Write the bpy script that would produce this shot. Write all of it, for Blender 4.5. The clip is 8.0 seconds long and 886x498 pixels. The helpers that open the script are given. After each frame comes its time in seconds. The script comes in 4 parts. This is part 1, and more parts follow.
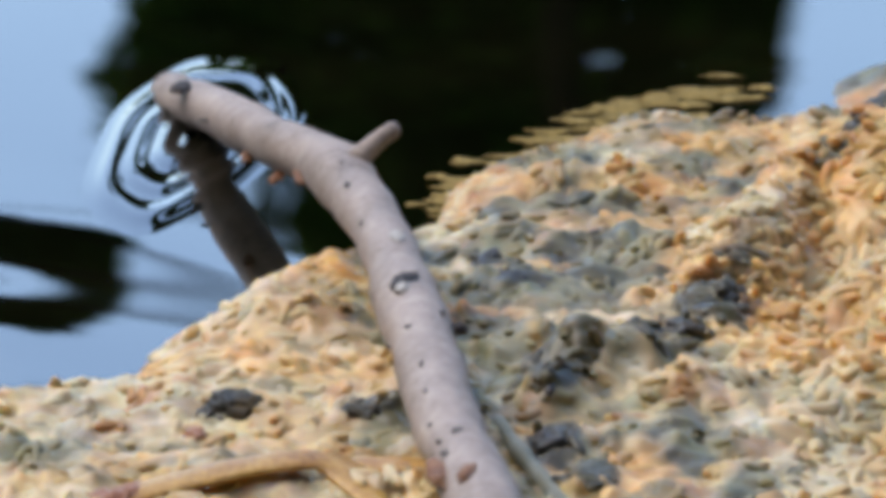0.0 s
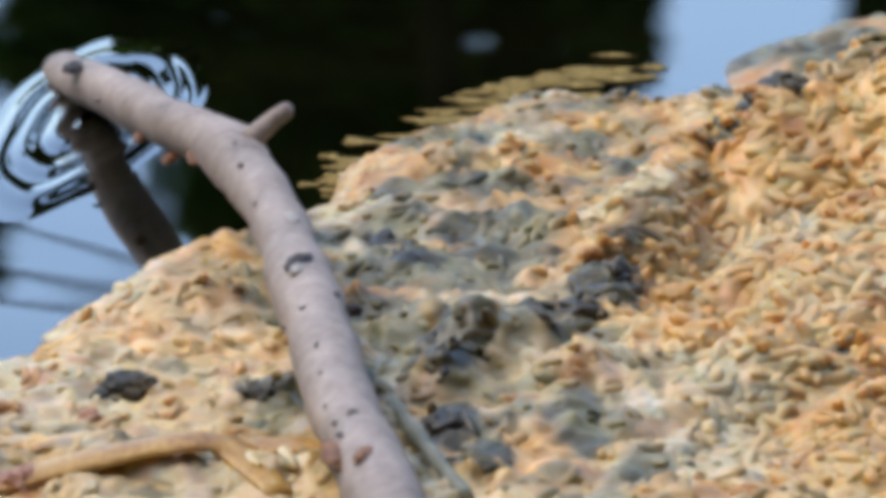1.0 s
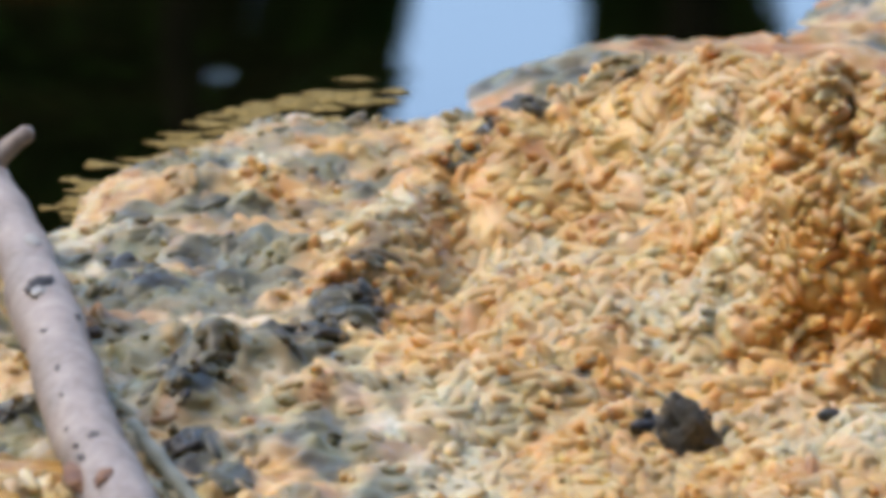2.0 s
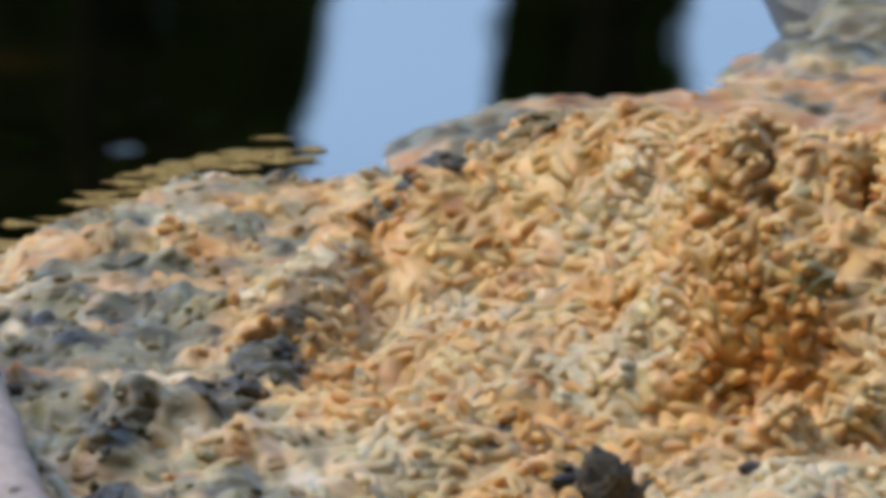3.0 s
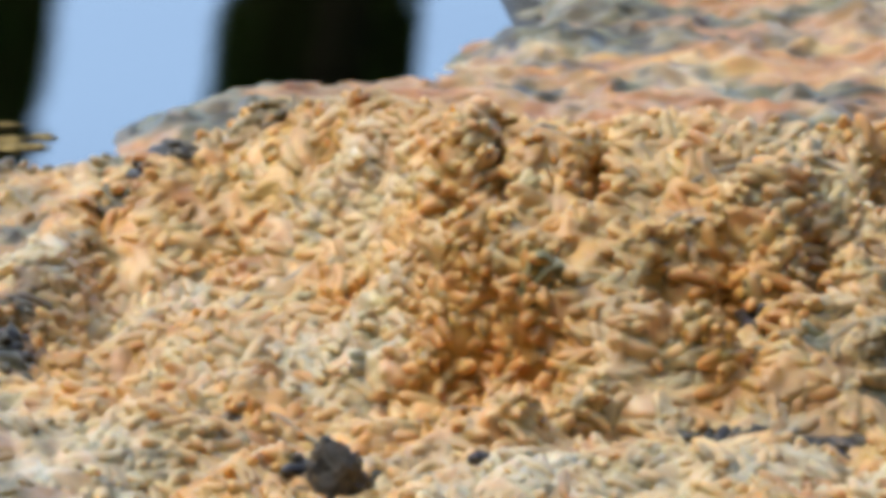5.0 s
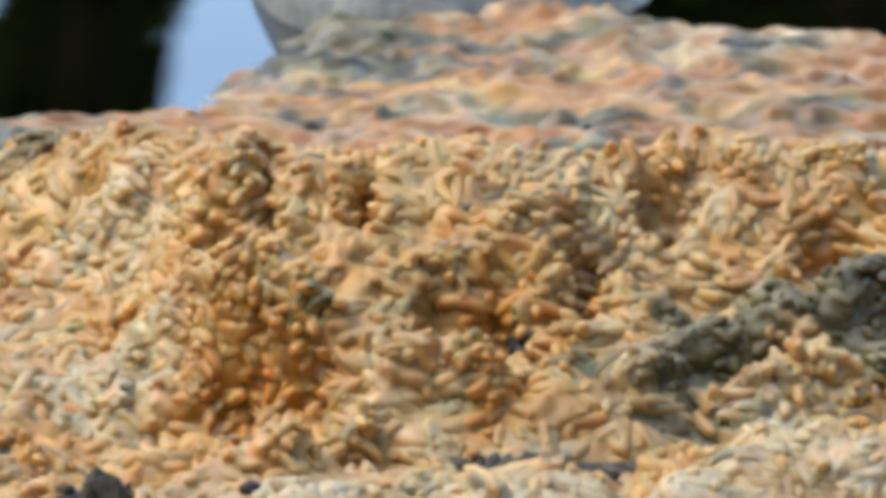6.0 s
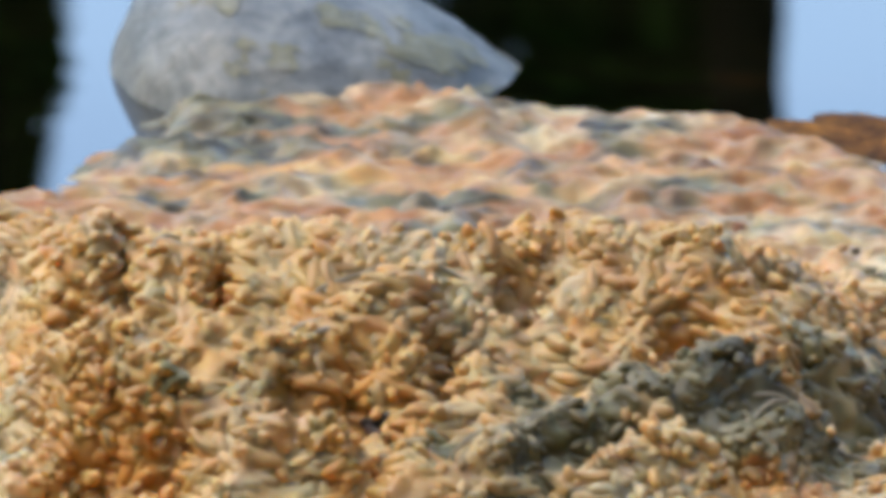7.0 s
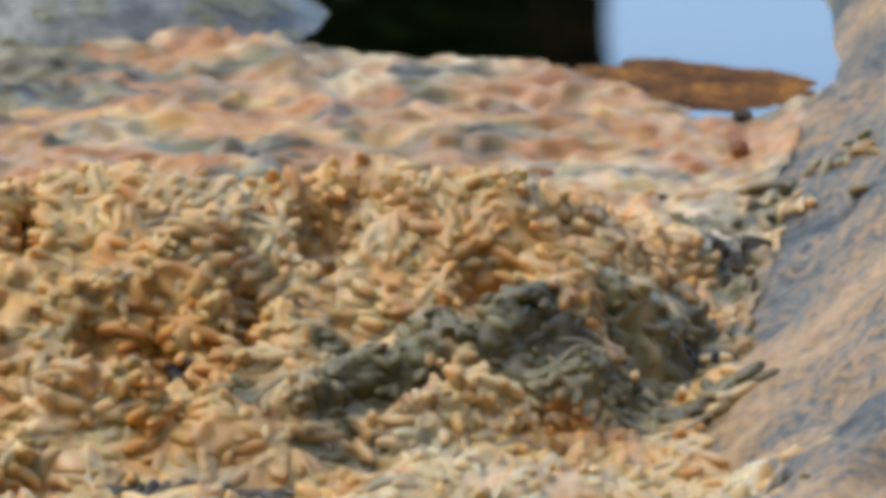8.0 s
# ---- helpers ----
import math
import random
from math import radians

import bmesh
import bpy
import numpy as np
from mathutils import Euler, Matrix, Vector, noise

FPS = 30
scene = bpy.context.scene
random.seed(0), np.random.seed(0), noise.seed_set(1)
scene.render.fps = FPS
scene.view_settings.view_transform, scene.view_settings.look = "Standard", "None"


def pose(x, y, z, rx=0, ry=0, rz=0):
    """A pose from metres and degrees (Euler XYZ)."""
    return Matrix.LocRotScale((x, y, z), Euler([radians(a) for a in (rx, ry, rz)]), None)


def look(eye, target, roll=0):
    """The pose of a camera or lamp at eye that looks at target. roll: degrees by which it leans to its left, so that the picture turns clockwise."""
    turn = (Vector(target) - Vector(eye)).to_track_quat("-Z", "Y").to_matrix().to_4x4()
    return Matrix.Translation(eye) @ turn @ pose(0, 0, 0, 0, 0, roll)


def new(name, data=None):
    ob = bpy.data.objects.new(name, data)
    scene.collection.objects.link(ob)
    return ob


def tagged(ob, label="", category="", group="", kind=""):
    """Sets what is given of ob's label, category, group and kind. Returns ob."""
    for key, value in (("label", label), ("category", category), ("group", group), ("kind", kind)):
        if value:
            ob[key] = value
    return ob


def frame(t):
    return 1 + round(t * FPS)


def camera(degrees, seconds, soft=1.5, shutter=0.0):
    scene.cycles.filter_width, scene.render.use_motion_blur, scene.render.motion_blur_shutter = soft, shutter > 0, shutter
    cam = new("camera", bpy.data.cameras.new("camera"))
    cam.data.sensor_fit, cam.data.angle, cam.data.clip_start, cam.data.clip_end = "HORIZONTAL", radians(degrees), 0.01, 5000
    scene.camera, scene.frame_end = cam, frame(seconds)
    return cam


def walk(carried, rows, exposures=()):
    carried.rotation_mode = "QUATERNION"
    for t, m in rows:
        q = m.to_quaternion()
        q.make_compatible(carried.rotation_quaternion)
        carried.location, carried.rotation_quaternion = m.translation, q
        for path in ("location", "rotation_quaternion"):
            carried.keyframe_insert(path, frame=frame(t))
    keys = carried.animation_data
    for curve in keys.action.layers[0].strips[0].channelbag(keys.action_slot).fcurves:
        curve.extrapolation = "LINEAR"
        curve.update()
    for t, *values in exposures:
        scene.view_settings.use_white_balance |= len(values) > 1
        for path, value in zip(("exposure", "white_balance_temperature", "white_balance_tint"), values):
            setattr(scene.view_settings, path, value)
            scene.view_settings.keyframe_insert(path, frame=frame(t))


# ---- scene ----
# ---- the camera and its way ----
cam = camera(6.0, 8.0, soft=5.8)
cam.data.dof.use_dof = True
cam.data.dof.focus_distance = 1.46
cam.data.dof.aperture_fstop = 60.0


def gaze(x, y, z, yaw, pitch, roll):
    """A camera's pose: yaw to the right of +y, pitch above the level, roll to its left, in degrees."""
    return pose(x, y, z, 90 + pitch, 0, -yaw) @ pose(0, 0, 0, 0, 0, roll)


walk(cam, [
    (0.0, gaze(0.0037, -1.4494, 0.4101, -4.648, -15.517, -0.736)),
    (0.3, gaze(0.0031, -1.4504, 0.4093, -4.667, -15.214, -0.636)),
    (0.5, gaze(0.0027, -1.4510, 0.4088, -4.590, -15.254, -0.508)),
    (0.7, gaze(0.0020, -1.4505, 0.4101, -4.210, -15.454, -0.565)),
    (1.0, gaze(0.0011, -1.4498, 0.4121, -3.795, -15.728, -0.560)),
    (1.2, gaze(0.0010, -1.4500, 0.4121, -3.069, -15.770, -0.203)),
    (1.5, gaze(0.0009, -1.4504, 0.4121, -2.444, -15.585, -0.018)),
    (1.8, gaze(0.0010, -1.4497, 0.4111, -2.172, -15.359, -0.095)),
    (2.0, gaze(0.0011, -1.4495, 0.4105, -1.974, -15.525, -0.079)),
    (2.2, gaze(-0.0034, -1.4496, 0.4129, -1.564, -15.648, -0.084)),
    (3.3, gaze(-0.0010, -1.4500, 0.4054, -1.112, -14.859, -0.268)),
    (3.5, gaze(-0.0040, -1.4497, 0.4071, -0.794, -14.946, -0.266)),
    (3.6, gaze(-0.0038, -1.4497, 0.4076, -0.643, -14.984, -0.098)),
    (3.8, gaze(-0.0033, -1.4500, 0.4086, -0.591, -15.110, -0.082)),
    (4.0, gaze(-0.0028, -1.4503, 0.4096, -0.519, -15.140, -0.118)),
    (4.2, gaze(-0.0020, -1.4503, 0.4099, -0.347, -15.287, 0.003)),
    (4.5, gaze(-0.0009, -1.4501, 0.4103, -0.039, -15.353, 0.368)),
    (4.7, gaze(0.0003, -1.4501, 0.4107, 0.164, -15.270, 0.390)),
    (5.8, gaze(-0.0040, -1.4503, 0.4096, 1.979, -15.143, 0.230)),
    (6.0, gaze(-0.0038, -1.4497, 0.4111, 2.313, -15.034, 0.232)),
    (6.2, gaze(-0.0026, -1.4496, 0.4106, 2.405, -14.830, 0.408)),
    (6.5, gaze(-0.0007, -1.4500, 0.4100, 2.770, -14.649, 0.473)),
    (6.8, gaze(0.0002, -1.4500, 0.4103, 3.046, -14.552, 0.420)),
    (7.0, gaze(0.0009, -1.4499, 0.4106, 3.128, -14.455, 0.509)),
    (7.2, gaze(0.0026, -1.4499, 0.4098, 3.285, -14.418, 0.684)),
    (7.5, gaze(0.0052, -1.4503, 0.4086, 3.672, -14.473, 0.782)),
    (7.8, gaze(0.0050, -1.4501, 0.4096, 3.995, -14.554, 0.763)),
    (8.0, gaze(0.0049, -1.4497, 0.4103, 4.340, -14.804, 0.857)),
], exposures=[(0.0, 1.72), (1.0, 1.72), (2.1, 1.84), (3.4, 1.5), (4.5, 1.86), (6.0, 1.8), (7.0, 1.8), (8.0, 1.66)])

# ---- world and sun ----
world = bpy.data.worlds.new("sky")
scene.world = world
world.use_nodes = True
SUN_EL, SUN_AZ = 52.0, -95.0     # degrees above the level, and to the right of +y
wn = world.node_tree.nodes
sky = wn.new("ShaderNodeTexSky")
sky.sky_type = "NISHITA"
sky.sun_disc = False
sky.sun_elevation = radians(SUN_EL)
sky.sun_rotation = radians(SUN_AZ)
sky.air_density, sky.dust_density, sky.ozone_density = 1.0, 1.6, 2.0
world.node_tree.links.new(sky.outputs[0], wn["Background"].inputs[0])
wn["Background"].inputs[1].default_value = 0.15
sun = new("sun", bpy.data.lights.new("sun", "SUN"))
sun.data.energy, sun.data.angle, sun.data.color = 0.85, radians(50.0), (1.0, 0.91, 0.76)
sa, se = radians(SUN_AZ), radians(SUN_EL)
sun.matrix_world = look((10 * math.sin(sa) * math.cos(se), 10 * math.cos(sa) * math.cos(se), 10 * math.sin(se)), (0, 0, 0))


# ---- materials ----
def material(name):
    m = bpy.data.materials.new(name)
    m.use_nodes = True
    return m, m.node_tree.nodes, m.node_tree.links, m.node_tree.nodes["Principled BSDF"]


def ramp_of(nodes, stops):
    r = nodes.new("ShaderNodeValToRGB")
    el = r.color_ramp.elements
    while len(el) < len(stops):
        el.new(0.5)
    for e, (p, c) in zip(el, stops):
        e.position, e.color = p, (*c, 1)
    return r


def noise_node(nodes, links, scale, detail=3.0, rough=0.55, coord="Object"):
    tc = nodes.new("ShaderNodeTexCoord")
    n = nodes.new("ShaderNodeTexNoise")
    n.inputs["Scale"].default_value, n.inputs["Detail"].default_value = scale, detail
    n.inputs["Roughness"].default_value = rough
    links.new(tc.outputs[coord], n.inputs["Vector"])
    return n


def bumped(nodes, links, bsdf, height, strength, distance):
    b = nodes.new("ShaderNodeBump")
    b.inputs["Strength"].default_value, b.inputs["Distance"].default_value = strength, distance
    links.new(height, b.inputs["Height"])
    links.new(b.outputs[0], bsdf.inputs["Normal"])


def skin(name, wear=0.5, rough=0.56, sheer=0.0):
    """Wet soft skin in the tone that each piece carries, blotched by noise at two scales."""
    m, nodes, links, bsdf = material(name)
    tone = nodes.new("ShaderNodeAttribute")
    tone.attribute_name = "skin_tone"
    n, n2 = noise_node(nodes, links, 90.0, 4.0, 0.6), noise_node(nodes, links, 700.0, 3.0)
    r = ramp_of(nodes, [(0.3, (0.5, 0.42, 0.32)), (0.5, (1.0, 1.0, 1.0)), (0.72, (1.15, 1.2, 1.25))])
    links.new(n.outputs["Fac"], r.inputs[0])
    mul = nodes.new("ShaderNodeMix")
    mul.data_type, mul.blend_type = "RGBA", "MULTIPLY"
    mul.inputs[0].default_value = wear
    links.new(tone.outputs["Color"], mul.inputs[6])
    links.new(r.outputs[0], mul.inputs[7])
    links.new(mul.outputs[2], bsdf.inputs["Base Color"])
    rr = nodes.new("ShaderNodeMapRange")
    rr.inputs[3].default_value, rr.inputs[4].default_value = rough - 0.2, rough + 0.2
    links.new(n2.outputs["Fac"], rr.inputs[0])
    links.new(rr.outputs[0], bsdf.inputs["Roughness"])
    bsdf.inputs["IOR"].default_value = 1.4
    bsdf.inputs["Coat Weight"].default_value, bsdf.inputs["Coat Roughness"].default_value = 0.34, 0.16
    if sheer:
        bsdf.inputs["Subsurface Weight"].default_value = sheer
        bsdf.inputs["Subsurface Radius"].default_value = (1.0, 0.7, 0.4)
        bsdf.inputs["Subsurface Scale"].default_value = 0.0022
    bumped(nodes, links, bsdf, n2.outputs["Fac"], 0.2, 0.0005)
    return m


def leafy(name, stops, rough):
    """Leaves, each of its own tone."""
    m, nodes, links, bsdf = material(name)
    geo = nodes.new("ShaderNodeNewGeometry")
    r = ramp_of(nodes, stops)
    links.new(geo.outputs["Random Per Island"], r.inputs[0])
    links.new(r.outputs[0], bsdf.inputs["Base Color"])
    bsdf.inputs["Roughness"].default_value = rough
    thin, both = nodes.new("ShaderNodeBsdfTranslucent"), nodes.new("ShaderNodeMixShader")
    links.new(r.outputs[0], thin.inputs["Color"])
    links.new(bsdf.outputs[0], both.inputs[1])
    links.new(thin.outputs[0], both.inputs[2])
    links.new(both.outputs[0], nodes["Material Output"].inputs["Surface"])
    return m


LARVA = skin("larva_skin", sheer=0.8)
# tones of the skins: orange, cream, grey, dark (clots, and shade painted into pits), rust; each from one end to the
# other
TONES = np.array([[(0.52, 0.26, 0.062), (0.58, 0.37, 0.135)], [(0.53, 0.405, 0.205), (0.58, 0.48, 0.3)], [(0.075, 0.065, 0.026), (0.22, 0.19, 0.092)],
                  [(0.024, 0.02, 0.007), (0.085, 0.07, 0.026)], [(0.38, 0.165, 0.04), (0.44, 0.26, 0.105)]])


def mottled(name, scale, stops, rough, bump=0.4, depth=0.002, fine=9.0, stretch=None):
    m, nodes, links, bsdf = material(name)
    a = noise_node(nodes, links, scale, 6.0, 0.62)
    b = noise_node(nodes, links, scale * fine, 4.0, 0.6)
    if stretch:
        mp = nodes.new("ShaderNodeMapping")
        mp.inputs["Scale"].default_value = stretch
        links.new(nodes.new("ShaderNodeTexCoord").outputs["Object"], mp.inputs["Vector"])
        links.new(mp.outputs[0], a.inputs["Vector"])
    mixed = nodes.new("ShaderNodeMix")
    mixed.inputs[0].default_value = 0.4
    links.new(a.outputs["Fac"], mixed.inputs[2])
    links.new(b.outputs["Fac"], mixed.inputs[3])
    r = ramp_of(nodes, stops)
    links.new(mixed.outputs[0], r.inputs[0])
    links.new(r.outputs[0], bsdf.inputs["Base Color"])
    bsdf.inputs["Roughness"].default_value = rough
    bumped(nodes, links, bsdf, mixed.outputs[0], bump, depth)
    return m


BARK = mottled("twig_bark", 75.0, [(0.33, (0.1, 0.072, 0.054)), (0.43, (0.24, 0.186, 0.15)), (0.55, (0.33, 0.262, 0.218)), (0.68, (0.42, 0.345, 0.285))], 0.6, 0.7, 0.0014, 7.0)
SPECK = mottled("bark_speck", 400.0, [(0.3, (0.0191, 0.014, 0.0108)), (0.6, (0.101, 0.0764, 0.0605))], 0.7)
PALEBARK = mottled("pale_bark", 300.0, [(0.3, (0.255, 0.217, 0.178)), (0.6, (0.395, 0.35, 0.292))], 0.5)
RUSTY = mottled("rusty_bark", 300.0, [(0.3, (0.0382, 0.0127, 0.00636)), (0.5, (0.191, 0.0764, 0.0255)), (0.7, (0.318, 0.165, 0.0636))], 0.6)
SCAR = mottled("bark_scar", 260.0, [(0.3, (0.00636, 0.00509, 0.00382)), (0.6, (0.0318, 0.0159, 0.00764)), (0.75, (0.191, 0.0764, 0.0255))], 0.7)
HIDE = mottled("grey_hide", 30.0, [(0.4, (0.04, 0.043, 0.037)), (0.48, (0.13, 0.13, 0.11)), (0.53, (0.3, 0.2, 0.1)), (0.62, (0.46, 0.31, 0.16))], 0.42, 0.8, 0.003, 16.0, (0.5, 1.0, 0.6))
HIDE.node_tree.nodes["Principled BSDF"].inputs["IOR"].default_value = 1.3
YELLOWED = mottled("yellow_crust", 60.0, [(0.36, (0.136, 0.136, 0.102)), (0.5, (0.205, 0.193, 0.102)), (0.66, (0.273, 0.267, 0.205))], 0.5, 0.8, 0.003, 4.0)
STONE = mottled("pale_crust", 60.0, [(0.34, (0.086, 0.0946, 0.0903)), (0.48, (0.172, 0.185, 0.176)), (0.6, (0.267, 0.271, 0.241)), (0.74, (0.31, 0.292, 0.206))], 0.5, 0.45, 0.004, 5.0)
TREEBARK = mottled("tree_bark", 6.0, [(0.35, (0.004, 0.003, 0.002)), (0.65, (0.012, 0.009, 0.006))], 0.9, 0.6, 0.02)
LEAF = leafy("tree_leaf", [(0.0, (0.014, 0.036, 0.005)), (0.6, (0.026, 0.06, 0.008)), (1.0, (0.04, 0.09, 0.014))], 0.9)
for dull in (LEAF, TREEBARK):
    dull.node_tree.nodes["Principled BSDF"].inputs["IOR"].default_value = 1.08
OLIVE = mottled("green_stalk", 200.0, [(0.3, (0.0912, 0.0851, 0.0511)), (0.5, (0.193, 0.187, 0.125)), (0.7, (0.273, 0.261, 0.193))], 0.5)
RUSTFLESH = mottled("rust_flesh", 150.0, [(0.3, (0.17, 0.0511, 0.017)), (0.5, (0.312, 0.125, 0.0511)), (0.7, (0.341, 0.205, 0.125))], 0.3)
MURK = mottled("dark_clod", 220.0, [(0.3, (0.00681, 0.00624, 0.00397)), (0.5, (0.0284, 0.0238, 0.0125)), (0.6, (0.13, 0.085, 0.03)), (0.7, (0.22, 0.14, 0.05))], 0.4, 0.8, 0.002)
SCUM = mottled("ochre_scum", 200.0, [(0.34, (0.06, 0.045, 0.014)), (0.48, (0.2, 0.14, 0.045)), (0.6, (0.34, 0.24, 0.08)), (0.72, (0.42, 0.34, 0.17))], 0.8, 0.3, 0.0006)
SCUM.node_tree.nodes["Principled BSDF"].inputs["IOR"].default_value = 1.15
FIBRE = mottled("pale_fibre", 300.0, [(0.3, (0.227, 0.181, 0.102)), (0.5, (0.341, 0.284, 0.181)), (0.7, (0.397, 0.352, 0.261))], 0.4)
HUSK = mottled("dry_leaf", 90.0, [(0.32, (0.0634, 0.0238, 0.00634)), (0.45, (0.317, 0.15, 0.0277)), (0.58, (0.491, 0.286, 0.0634)), (0.7, (0.539, 0.396, 0.19))], 0.3, 0.5, 0.001)
SILT = mottled("wet_silt", 70.0, [(0.36, (0.014, 0.008, 0.004)), (0.5, (0.11, 0.046, 0.01)), (0.66, (0.36, 0.16, 0.03))], 0.7, 0.4, 0.0008)
SILT.node_tree.nodes["Principled BSDF"].inputs["IOR"].default_value = 1.15
PETAL = mottled("olive_leaf", 60.0, [(0.3, (0.114, 0.107, 0.0341)), (0.5, (0.205, 0.181, 0.0681)), (0.7, (0.295, 0.238, 0.125))], 0.35, 0.3, 0.001)
MUD = mottled("pond_mud", 9.0, [(0.35, (0.012, 0.012, 0.007)), (0.6, (0.035, 0.026, 0.012)), (0.75, (0.06, 0.04, 0.015))], 0.8, 0.3, 0.01)
EARTH = mottled("bank_grass", 2.0, [(0.3, (0.03, 0.05, 0.012)), (0.6, (0.05, 0.08, 0.02)), (0.8, (0.09, 0.08, 0.04))], 0.9, 0.4, 0.05)


def water_material():
    """Murky pond water: nearly black below, a clean mirror above."""
    m, nodes, links, bsdf = material("pond_water")
    n = noise_node(nodes, links, 14.0, 3.0)
    r = ramp_of(nodes, [(0.35, (0.001, 0.0016, 0.0005)), (0.62, (0.004, 0.004, 0.0015)), (0.75, (0.016, 0.009, 0.0025))])
    links.new(n.outputs["Fac"], r.inputs[0])
    links.new(r.outputs[0], bsdf.inputs["Base Color"])
    bsdf.inputs["Roughness"].default_value = 0.012
    bsdf.inputs["IOR"].default_value = 2.1
    return m


WATER = water_material()


# ---- shared shaping ----
def lattice(x, y, scale, seed):
    """Smooth value noise in -1..1 over arrays of places."""
    x, y = np.asarray(x) * scale, np.asarray(y) * scale
    i, j = np.floor(x).astype(np.int64), np.floor(y).astype(np.int64)
    fx, fy = x - i, y - j
    fx, fy = fx * fx * fx * (fx * (fx * 6 - 15) + 10), fy * fy * fy * (fy * (fy * 6 - 15) + 10)

    def corner(a, b):
        h = (a * 374761393 + b * 668265263 + seed * 1442695041) & 0xFFFFFFFF
        h = ((h ^ (h >> 13)) * 1274126177) & 0xFFFFFFFF
        return ((h ^ (h >> 16)) & 0xFFFF) / 32767.5 - 1
    top = corner(i, j) * (1 - fx) + corner(i + 1, j) * fx
    low = corner(i, j + 1) * (1 - fx) + corner(i + 1, j + 1) * fx
    return top * (1 - fy) + low * fy


def fractal(x, y, scale, seed, octaves=4):
    return sum(lattice(x, y, scale * 2.03 ** k, seed + 17 * k) * 0.5 ** k for k in range(octaves))


def smooth(a, b, v):
    s = np.clip((v - a) / (b - a), 0, 1)
    return s * s * (3 - 2 * s)


def inside(poly, x, y):
    """The distance to a closed outline, positive inside."""
    x, y = np.asarray(x, float), np.asarray(y, float)
    best, odd = np.full(x.shape, 1e9), np.zeros(x.shape, bool)
    for (ax, ay), (bx, by) in zip(poly, poly[1:] + poly[:1]):
        dx, dy = bx - ax, by - ay
        k = np.clip(((x - ax) * dx + (y - ay) * dy) / (dx * dx + dy * dy), 0, 1)
        best = np.minimum(best, np.hypot(x - ax - k * dx, y - ay - k * dy))
        if ay != by:
            odd ^= ((ay > y) != (by > y)) & (x < dx * (y - ay) / dy + ax)
    return np.where(odd, best, -best)


# the waterline of the mat, and the foot of the mound on it
SHORE = [(-0.34, -0.4), (-0.26, -0.1), (-0.183, -0.085), (-0.161, -0.072), (-0.156, -0.048), (-0.15, -0.03), (-0.146, -0.013), (-0.14, 0.008), (-0.13, 0.012),
         (-0.1195, 0.034), (-0.1155, 0.06), (-0.104, 0.083), (-0.0945, 0.113), (-0.089, 0.124), (-0.0735, 0.132), (-0.069, 0.113), (-0.05, 0.11), (-0.0545, 0.13),
         (-0.055, 0.152), (-0.0435, 0.1675), (-0.0337, 0.1836), (-0.022, 0.189), (0.0068, 0.1905), (0.0128, 0.224), (0.0195, 0.23), (0.0284, 0.274), (0.045, 0.3),
         (0.07, 0.31), (0.111, 0.262), (0.147, 0.2555), (0.162, 0.244), (0.178, 0.2235), (0.19, 0.203), (0.2015, 0.211), (0.34, 0.2), (0.36, -0.4)]
# the mound's crest: x, y and height; its face slopes down towards -y
CREST = np.array([(-0.300, -0.050, 0.000), (-0.075, -0.030, 0.001), (-0.062, -0.020, 0.008), (-0.045, 0.034, 0.013), (-0.023, 0.047, 0.024), (-0.003, 0.030, 0.033), (0.022, -0.008, 0.039), (0.042, -0.015, 0.04), (0.047, -0.013, 0.04), (0.077, -0.015, 0.038), (0.097, -0.003, 0.037), (0.122, -0.011, 0.035), (0.145, 0.013, 0.031), (0.156, 0.020, 0.022), (0.170, 0.049, 0.010), (0.190, 0.020, 0.006), (0.300, 0.020, 0.004)])


def mound_height(x, y):
    yc, zc = np.interp(x, CREST[:, 0], CREST[:, 1]), np.interp(x, CREST[:, 0], CREST[:, 2])
    s = yc - y
    face = 0.5 * (np.sqrt((zc - 0.52 * s) ** 2 + 0.00004) + zc - 0.52 * s)
    back = zc * (1 - smooth(0.0, 0.045, -s))
    r = 0.004
    return np.where(s > 0, np.minimum(face, zc), back) - r * np.exp(-(s / 0.012) ** 2) * zc / 0.045


def body(x, y):
    """1 where larvae make up the mass, 0 on the scummy mat."""
    hm = mound_height(x, y)
    near = smooth(-0.07, -0.05, x + 0.25 * np.clip(y + 0.06, -0.1, 0.06)) * smooth(0.03, 0.0, y) * smooth(0.19, 0.165, x)
    return np.maximum(smooth(0.004, 0.014, hm), near)


# folds of the matted skin: height, half width, and the line that each follows
FRONT_FOLDS = [
    (0.003, 0.004, (-0.0013, 0.0085), (0.0048, 0.0089), (0.0186, -0.0079), (0.0247, -0.0280)),
    (0.004, 0.003, (0.0274, -0.0179), (0.0353, -0.0173), (0.0439, -0.0280)),
    (0.0045, 0.0035, (0.0417, -0.0360), (0.0259, -0.0478), (0.0114, -0.0375)),
    (0.0055, 0.004, (-0.0052, -0.0416), (-0.0003, -0.0316), (0.0104, -0.0408), (0.0257, -0.0574)),
    (0.004, 0.0025, (-0.0013, -0.0489), (0.0055, -0.0487), (0.0140, -0.0710)),
    (0.006, 0.003, (0.0232, -0.0922), (0.0368, -0.0800), (0.0456, -0.0712), (0.0590, -0.0720)),
    (0.004, 0.003, (-0.0356, -0.0845), (-0.0292, -0.0677), (-0.0186, -0.0764)),
    (0.0015, 0.004, (-0.0560, -0.0175), (-0.0507, 0.0041), (-0.0390, 0.0217)),
]
